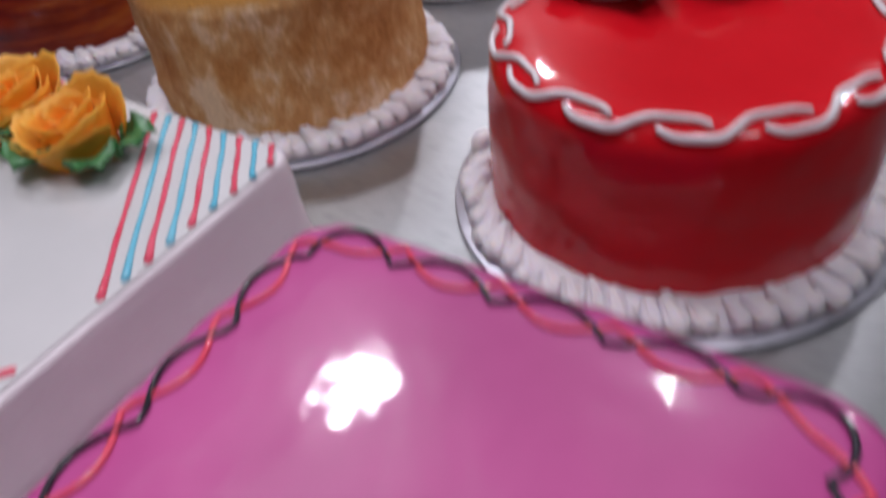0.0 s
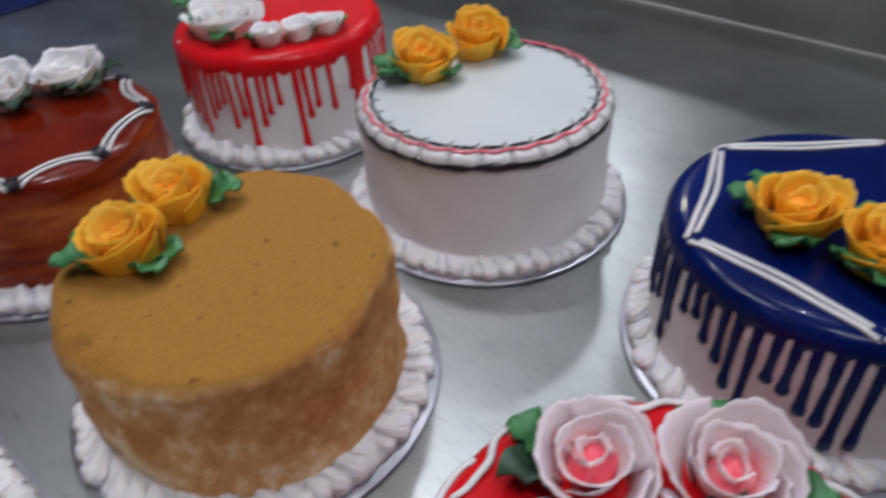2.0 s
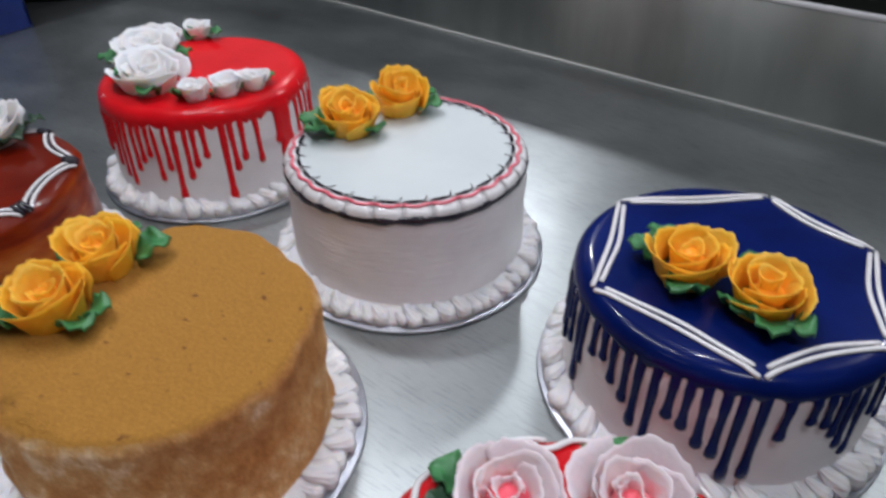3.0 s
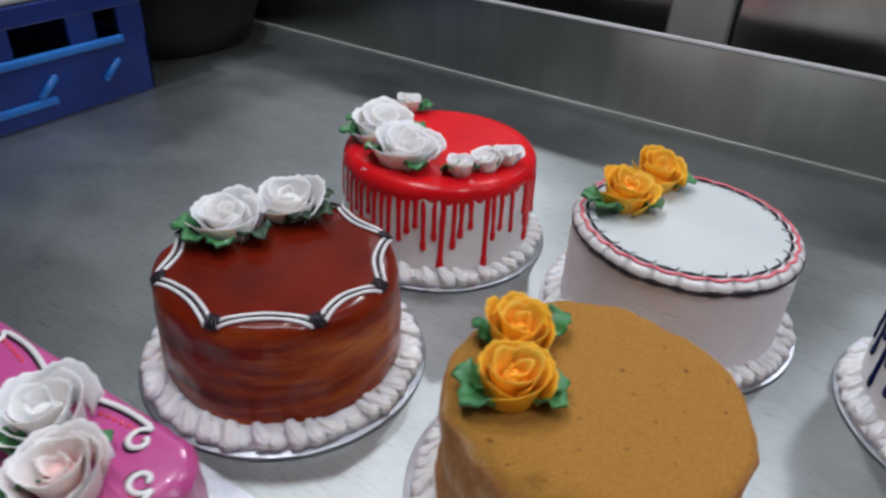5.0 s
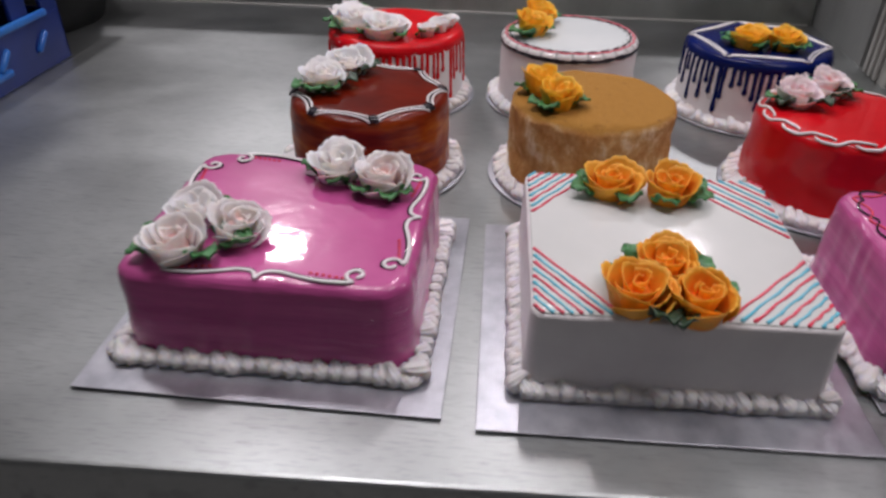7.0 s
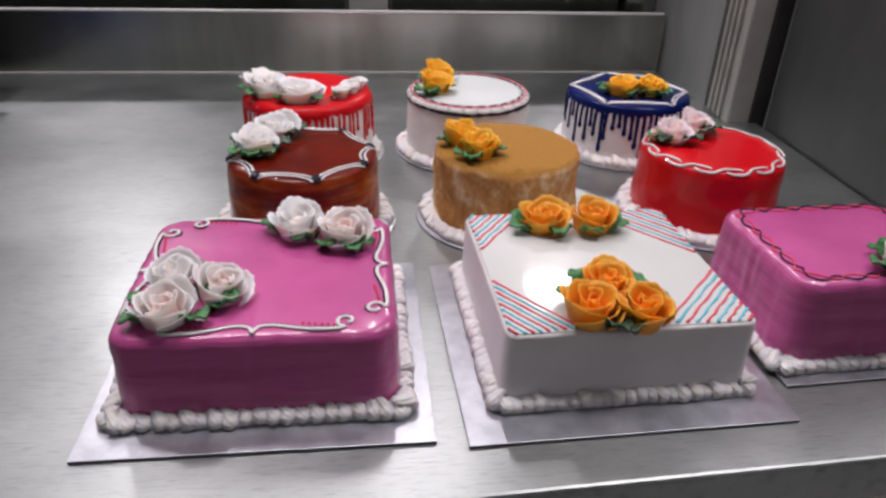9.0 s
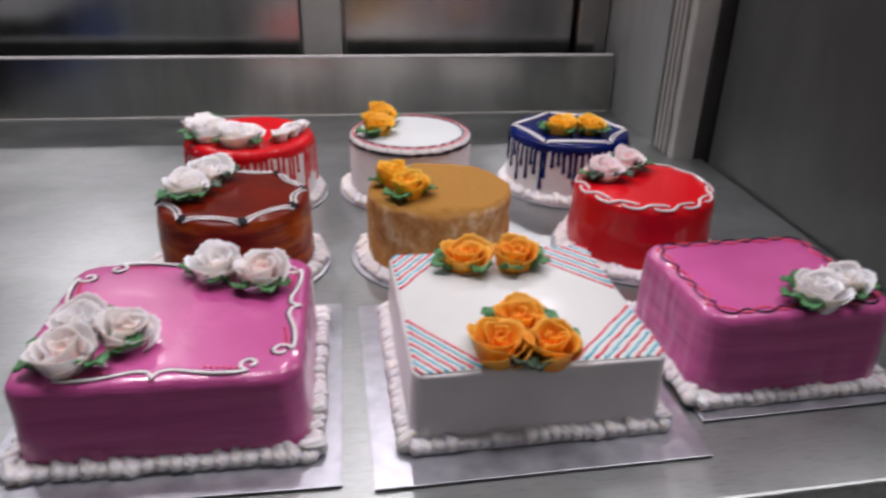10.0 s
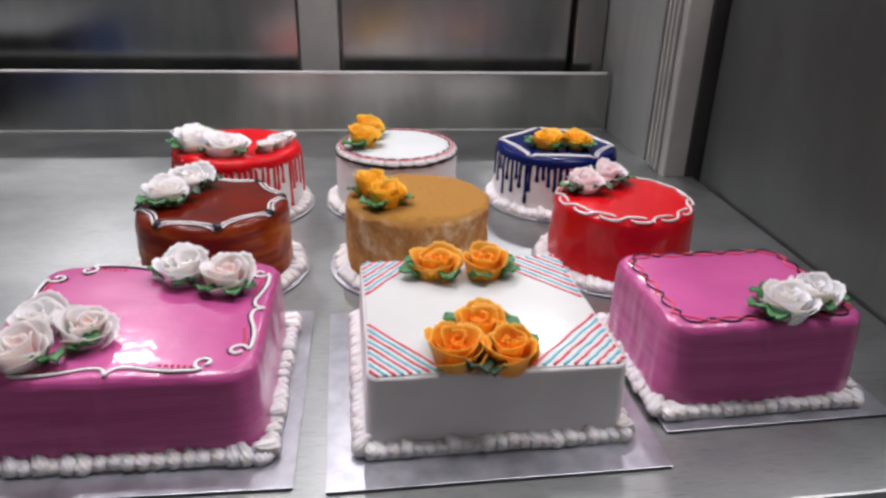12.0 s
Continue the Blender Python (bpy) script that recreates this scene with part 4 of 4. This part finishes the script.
for i in range(N):
    a0 = 360 * i / N
    bm = bmesh.new()
    pts, nrm = arc_line(S, a0, a0 + 360 / N * 1.5, cord_way, 0.0012, 20)
    tube(bm, pts, [0.0012 + 0.0004 * math.sin(math.pi * k / 19) for k in range(20)], nrm, 7, 0.85)
    part("cord_stroke", bm, M_PIPE, c)
rose_pair(c, ((-0.042, 0.024), (-0.005, 0.049)), S.h, M_BLUSH, 1.15, 71, 12, -70, "blush pink piped rose")
for x, y, hd, s, dk in ((-0.058, 0.006, 235, 0.85, 1), (-0.066, 0.020, 200, 0.8, 0), (-0.026, 0.012, -60, 1.1, 1), (-0.012, 0.022, -30, 1.1, 1), (-0.030, 0.052, 120, 0.8, 0), (-0.018, 0.056, 90, 0.85, 0), (0.018, 0.040, -20, 0.9, 0), (0.018, 0.052, 20, 0.9, 0)):
    leaf(c, x, y, S.h + 0.001, hd, s, dark=bool(dk))


# square cakes
def square_loop(hx, hy, r, n=7):
    pts = []
    for cx, cy, a0 in ((hx - r, hy - r, 0), (-hx + r, hy - r, 90), (-hx + r, -hy + r, 180), (hx - r, -hy + r, 270)):
        for k in range(n + 1):
            a = radians(a0 + 90 * k / n)
            pts.append((cx + r * math.cos(a), cy + r * math.sin(a)))
    return pts


def square_body(hx, hy, h, corner, fillet, rough=0.0006, spread=0.003, seed=0, fold=0.0):
    """A square cake with rounded corners and top edge; side walls cut finely and slightly uneven."""
    bm = bmesh.new()
    prof = [(fillet * (1 - math.sin(math.pi / 2 * k / 5)), h - fillet * (1 - math.cos(math.pi / 2 * k / 5))) for k in range(6)]
    m = 10
    prof += [(-spread * k / m, (h - fillet) * (1 - k / m) + 0.003 * k / m) for k in range(1, m + 1)]
    rings = []
    for inset, z in prof:
        loop = square_loop(hx - inset, hy - inset, max(0.002, corner - inset), 7)
        full = []
        for i, a in enumerate(loop):
            b = loop[(i + 1) % len(loop)]
            steps = 34 if math.hypot(b[0] - a[0], b[1] - a[1]) > 0.03 else 1
            full += [(a[0] + (b[0] - a[0]) * k / steps, a[1] + (b[1] - a[1]) * k / steps) for k in range(steps)]
        ring = []
        for x, y in full:
            k = 1 + rough / hx * (noise.noise(Vector((x * 30 + seed, y * 30, z * 60))) + 0.5 * noise.noise(Vector((x * 90 + seed, y * 90, z * 150))) + fold * noise.noise(Vector((x * 130 + seed, y * 130, z * 14))))
            ring.append(bm.verts.new((x * k, y * k, z)))
        rings.append(ring)
    n = len(rings[0])
    inner = rings[0]
    for f in (0.75, 0.5, 0.25):
        ring = [bm.verts.new((v.co.x * f, v.co.y * f, h + 0.0003 * noise.noise(Vector((v.co.x * f * 30, v.co.y * f * 30, seed))))) for v in rings[0]]
        for i in range(n):
            bm.faces.new((inner[i], ring[i], ring[(i + 1) % n], inner[(i + 1) % n]))
        inner = ring
    mid = bm.verts.new((0, 0, h))
    for i in range(n):
        bm.faces.new((inner[i], mid, inner[(i + 1) % n]))
    for a, b in zip(rings, rings[1:]):
        for i in range(n):
            bm.faces.new((a[i], a[(i + 1) % n], b[(i + 1) % n], b[i]))
    bm.faces.new(rings[-1])
    return bm


def square_board(cake, x0, y0, x1, y1):
    board = part("cake_board", block(bmesh.new(), x0, y0, 0.0018, x1, y1, 0.003, 0.0004), M_FOIL, cake, "square silver foil board", smooth=False)
    # card layer whose dark colour also carries the shade under the foil
    part("shaded_board_core", block(bmesh.new(), x0 + 0.0004, y0 + 0.0004, 0.0, x1 - 0.0004, y1 - 0.0004, 0.0017, 0.0002), M_SHADED_CARD, board, "dark card underside with the shade below painted in", smooth=False)


def cream_skirt(cake, hx, hy):
    bm = bmesh.new()
    rings = []
    for off, z in ((-0.004, 0.011), (0.003, 0.0095), (0.008, 0.005), (0.0095, 0.003)):
        ring = []
        loop = square_loop(hx + off, hy + off, 0.016, 6)
        for i, a in enumerate(loop):
            b = loop[(i + 1) % len(loop)]
            steps = 16 if math.hypot(b[0] - a[0], b[1] - a[1]) > 0.03 else 1
            for k in range(steps):
                x, y = a[0] + (b[0] - a[0]) * k / steps, a[1] + (b[1] - a[1]) * k / steps
                w = 1 + 0.016 * noise.noise(Vector((x * 120, y * 120, 3)))
                ring.append(bm.verts.new((x * w, y * w, z)))
        rings.append(ring)
    for a, b in zip(rings, rings[1:]):
        for i in range(len(a)):
            bm.faces.new((a[i], a[(i + 1) % len(a)], b[(i + 1) % len(a)], b[i]))
    part("cream_band", bm, M_CREAM, cake)


# white square cake with striped corners
c = thing("square_cake", -0.158, 0.138, T, "square white cake with red and blue striped corners and orange roses", "cake", GROUP, turn=1.7)
HX, HY, HH = 0.0995, 0.0985, 0.0680
square_board(c, -0.131, -0.138, 0.127, 0.115)
part("cake_body", square_body(HX, HY, HH, 0.010, 0.003, 0.0005, 0.002, 3), M_CREAM_SIDE, c)
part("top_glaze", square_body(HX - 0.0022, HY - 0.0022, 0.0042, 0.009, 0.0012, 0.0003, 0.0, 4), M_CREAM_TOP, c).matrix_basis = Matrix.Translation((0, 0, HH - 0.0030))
cream_skirt(c, HX, HY)
shells_square(c, HX + 0.004, HY + 0.004, 0.0092, size=0.80)
ZT = HH + 0.0014
for sx, sy, cutx, cuty, count in ((-1, -1, 0.058, 0.076, 9), (1, -1, 0.076, 0.076, 9), (-1, 1, 0.054, 0.070, 8), (1, 1, 0.078, 0.092, 9)):
    for k in range(count):
        f = 1 - (k + 0.15) / count
        a = Vector((sx * (HX - 0.0025), sy * (HY - 0.0025 - cuty * f), ZT))
        b = Vector((sx * (HX - 0.0025 - cutx * f), sy * (HY - 0.0025), ZT))
        a2, b2 = a.lerp(b, 0.03), b.lerp(a, 0.03)
        n = 9
        pts = [a2.lerp(b2, q / (n - 1)) + Vector((0.0004 * math.sin(q * 1.7 + k), 0.0004 * math.cos(q * 2.1 + k), 0)) for q in range(n)]
        rad = [0.0017] + [0.0011 + 0.0002 * math.sin(q * 2.3 + k) for q in range(n - 2)] + [0.0016]
        part("stripe", tube(bmesh.new(), pts, rad, None, 7, 0.7), M_REDPIPE if k % 2 == 0 else M_BLUEPIPE, c, "red piped stripe" if k % 2 == 0 else "sky blue piped stripe")
for k, (x, y, s) in enumerate(((-0.031, -0.080, 1.22), (0.008, -0.086, 1.08), (-0.008, -0.048, 1.16), (-0.030, 0.066, 1.16), (0.016, 0.063, 1.12))):
    rose(c, x, y, HH - (0.001 if k > 1 else 0.0), M_ORANGE, s, 8, -90, 81 + k, "bright orange piped rose", 3, 1.1)
for x, y, hd, s in ((-0.040, -0.054, 140, 0.9), (-0.028, -0.036, 130, 0.85), (0.014, -0.052, 40, 1.0), (0.026, -0.070, 35, 0.9), (-0.014, -0.098, 285, 1.0), (-0.006, -0.098, 255, 0.9),
                    (-0.052, 0.062, 200, 0.95), (-0.048, 0.080, 150, 0.8), (-0.010, 0.050, 260, 1.0), (0.000, 0.046, 300, 1.0), (0.036, 0.054, -20, 0.9), (-0.006, 0.080, 80, 0.8), (0.038, 0.070, 30, 0.9)):
    leaf(c, x, y, HH + 0.002, hd, s, dark=(y < -0.096))


# pink square cake with scrolls
def scroll_side(length, curl):
    """One bracket: a curl at each end, an outward cusp in the middle; x along the side, y outwards."""
    pts = []
    half = length / 2
    for k in range(15):
        a = radians(-70 + 330 * k / 14)
        r = curl * (0.35 + 0.65 * k / 14)
        pts.append((-half + curl * 0.4 - r * math.cos(a), -curl * 1.15 + r * math.sin(a) * -1.0))
    pts = [(x, y) for x, y in pts]
    run = [(-half + curl * 1.3, 0.0002), (-half * 0.62, 0.0), (-half * 0.40, -0.0028), (-half * 0.22, -0.0062), (-half * 0.09, -0.0058), (-half * 0.03, -0.0028), (0.0, 0.0022)]
    start = pts[-1]
    left = pts + [(start[0] * 0.5 + run[0][0] * 0.5, start[1] * 0.4)] + run
    return left, [(-x, y) for x, y in reversed(left)]


def smooth_line(pts, n=3):
    out = []
    for i in range(len(pts) - 1):
        p0, p1, p2, p3 = pts[max(i - 1, 0)], pts[i], pts[i + 1], pts[min(i + 2, len(pts) - 1)]
        for k in range(n):
            t = k / n
            out.append(tuple(0.5 * (2 * b + (c2 - a) * t + (2 * a - 5 * b + 4 * c2 - d) * t * t + (3 * b - a - 3 * c2 + d) * t ** 3) for a, b, c2, d in zip(p0, p1, p2, p3)))
    return out + [pts[-1]]


c = thing("square_cake", -0.437, 0.134, T, "square glossy pink cake with white scroll lines and white roses", "cake", GROUP)
HX, HY, HH = 0.1035, 0.0950, 0.0750
square_board(c, -0.127, -0.131, 0.129, 0.123)
part("cake_body", square_body(HX, HY, HH, 0.024, 0.009, 0.0010, 0.003, 6, 1.5), M_PINK, c)
cream_skirt(c, HX, HY)
shells_square(c, HX + 0.005, HY + 0.005, 0.0104, size=0.86)
for side in range(4):
    along, out = ((2 * HX - 0.068, HY - 0.0072) if side in (0, 2) else (2 * HY - 0.056, HX - 0.0072))
    turn = Matrix.Rotation(radians((0, 90, 180, 270)[side]), 4, "Z")
    for half_line in scroll_side(along, 0.0078):
        line = smooth_line(half_line)
        for off, rr, mat, nm, dz in ((0.0, 0.00165, M_PIPE, "scroll_line", 0.0009), (-0.0022, 0.00085, M_BLACK, "dark_scroll_line", 0.0007)):
            pts = [turn @ Vector((x, -(out + y + off), HH + dz)) for x, y in line]
            part(nm, tube(bmesh.new(), pts, rr, None, 7, 0.75), mat, c)
    for sgn in (-1, 1):
        for k in range(6):
            p = turn @ Vector((sgn * (along / 2 - 0.012 - k * 0.0045), -(out - 0.0052 - 0.0007 * k), HH))
            bm = bmesh.new()
            bmesh.ops.create_uvsphere(bm, u_segments=8, v_segments=5, radius=0.0015)
            part("dot", bm, M_REDPIPE, c).matrix_basis = Matrix.Translation(p)
for k, (x, y, s, m) in enumerate(((0.023, 0.061, 1.18, M_WHITE_ROSE), (0.062, 0.043, 1.16, M_BLUSH_PALE), (-0.063, -0.067, 1.12, M_BLUSH_PALE), (-0.066, -0.025, 1.06, M_WHITE_ROSE), (-0.030, -0.039, 1.06, M_BLUSH_PALE))):
    rose(c, x, y, HH, m, s, 20 if k == 4 else 10, -30 if k == 4 else -80, 91 + k, "white piped rose with a blush heart")
for x, y, hd, s in ((-0.002, 0.064, 170, 0.85), (0.006, 0.078, 120, 0.7), (0.034, 0.036, 240, 0.9), (0.040, 0.032, 280, 0.9), (0.050, 0.068, 80, 0.7), (0.068, 0.020, 290, 0.85), (0.078, 0.028, -20, 0.8),
                    (-0.086, -0.048, 160, 0.95), (-0.084, -0.074, 215, 0.8), (-0.042, -0.072, -40, 1.0), (-0.034, -0.066, -5, 1.05), (-0.050, -0.044, 60, 0.7), (-0.046, -0.010, 70, 0.8), (-0.036, -0.062, -25, 0.9)):
    leaf(c, x, y, HH + 0.001, hd, s)

# smaller pink square cake with interlaced wave lines
c = thing("square_cake", 0.071, 0.140, T, "smaller square glossy pink cake with red and black wave lines", "cake", GROUP, turn=2.5)
HX, HY, HH = 0.0855, 0.0715, 0.0840
square_board(c, -0.0915, -0.0935, 0.1095, 0.0985)
part("cake_body", square_body(HX, HY, HH, 0.021, 0.008, 0.0012, 0.003, 9, 1.0), M_PINK, c)
cream_skirt(c, HX, HY)
shells_square(c, HX + 0.004, HY + 0.004, 0.0098, size=0.82)
loop = square_loop(HX - 0.0105, HY - 0.0105, 0.016, 8)
full = []
for i, a in enumerate(loop):
    b = loop[(i + 1) % len(loop)]
    steps = 26 if math.hypot(b[0] - a[0], b[1] - a[1]) > 0.03 else 1
    full += [(a[0] + (b[0] - a[0]) * k / steps, a[1] + (b[1] - a[1]) * k / steps) for k in range(steps)]
total, run = 0.0, []
for i, a in enumerate(full):
    run.append(total)
    b = full[(i + 1) % len(full)]
    total += math.hypot(b[0] - a[0], b[1] - a[1])
waves = 16
for sign, mat, nm, rr, dz in ((1, M_BLACK, "black_wave", 0.0009, 0.0008), (-1, M_REDPIPE, "red_wave", 0.0010, 0.0005)):
    pts = []
    for i, (x, y) in enumerate(full):
        a, b = full[i - 1], full[(i + 1) % len(full)]
        tx, ty = b[0] - a[0], b[1] - a[1]
        ln = math.hypot(tx, ty)
        ph = run[i] / total * waves * math.pi
        o = sign * 0.0042 * (2 * abs(math.sin(ph)) - 1)
        pts.append((x + ty / ln * o, y - tx / ln * o, HH + dz))
    part(nm, tube(bmesh.new(), pts, rr, None, 7, 0.8, True), mat, c)
for k, (x, y, s) in enumerate(((0.016, -0.054, 1.2), (0.046, -0.042, 0.98))):
    rose(c, x, y, HH, M_WHITE_ROSE, s, 8, -90, 101 + k, "white piped rose")
for x, y, hd, s in ((-0.010, -0.052, 190, 0.9), (-0.002, -0.064, 235, 0.95), (0.016, -0.028, 90, 0.9), (0.006, -0.030, 130, 0.8), (0.036, -0.060, -60, 0.9), (0.060, -0.050, -20, 0.8), (0.062, -0.040, 20, 0.8)):
    leaf(c, x, y, HH + 0.001, hd, s)
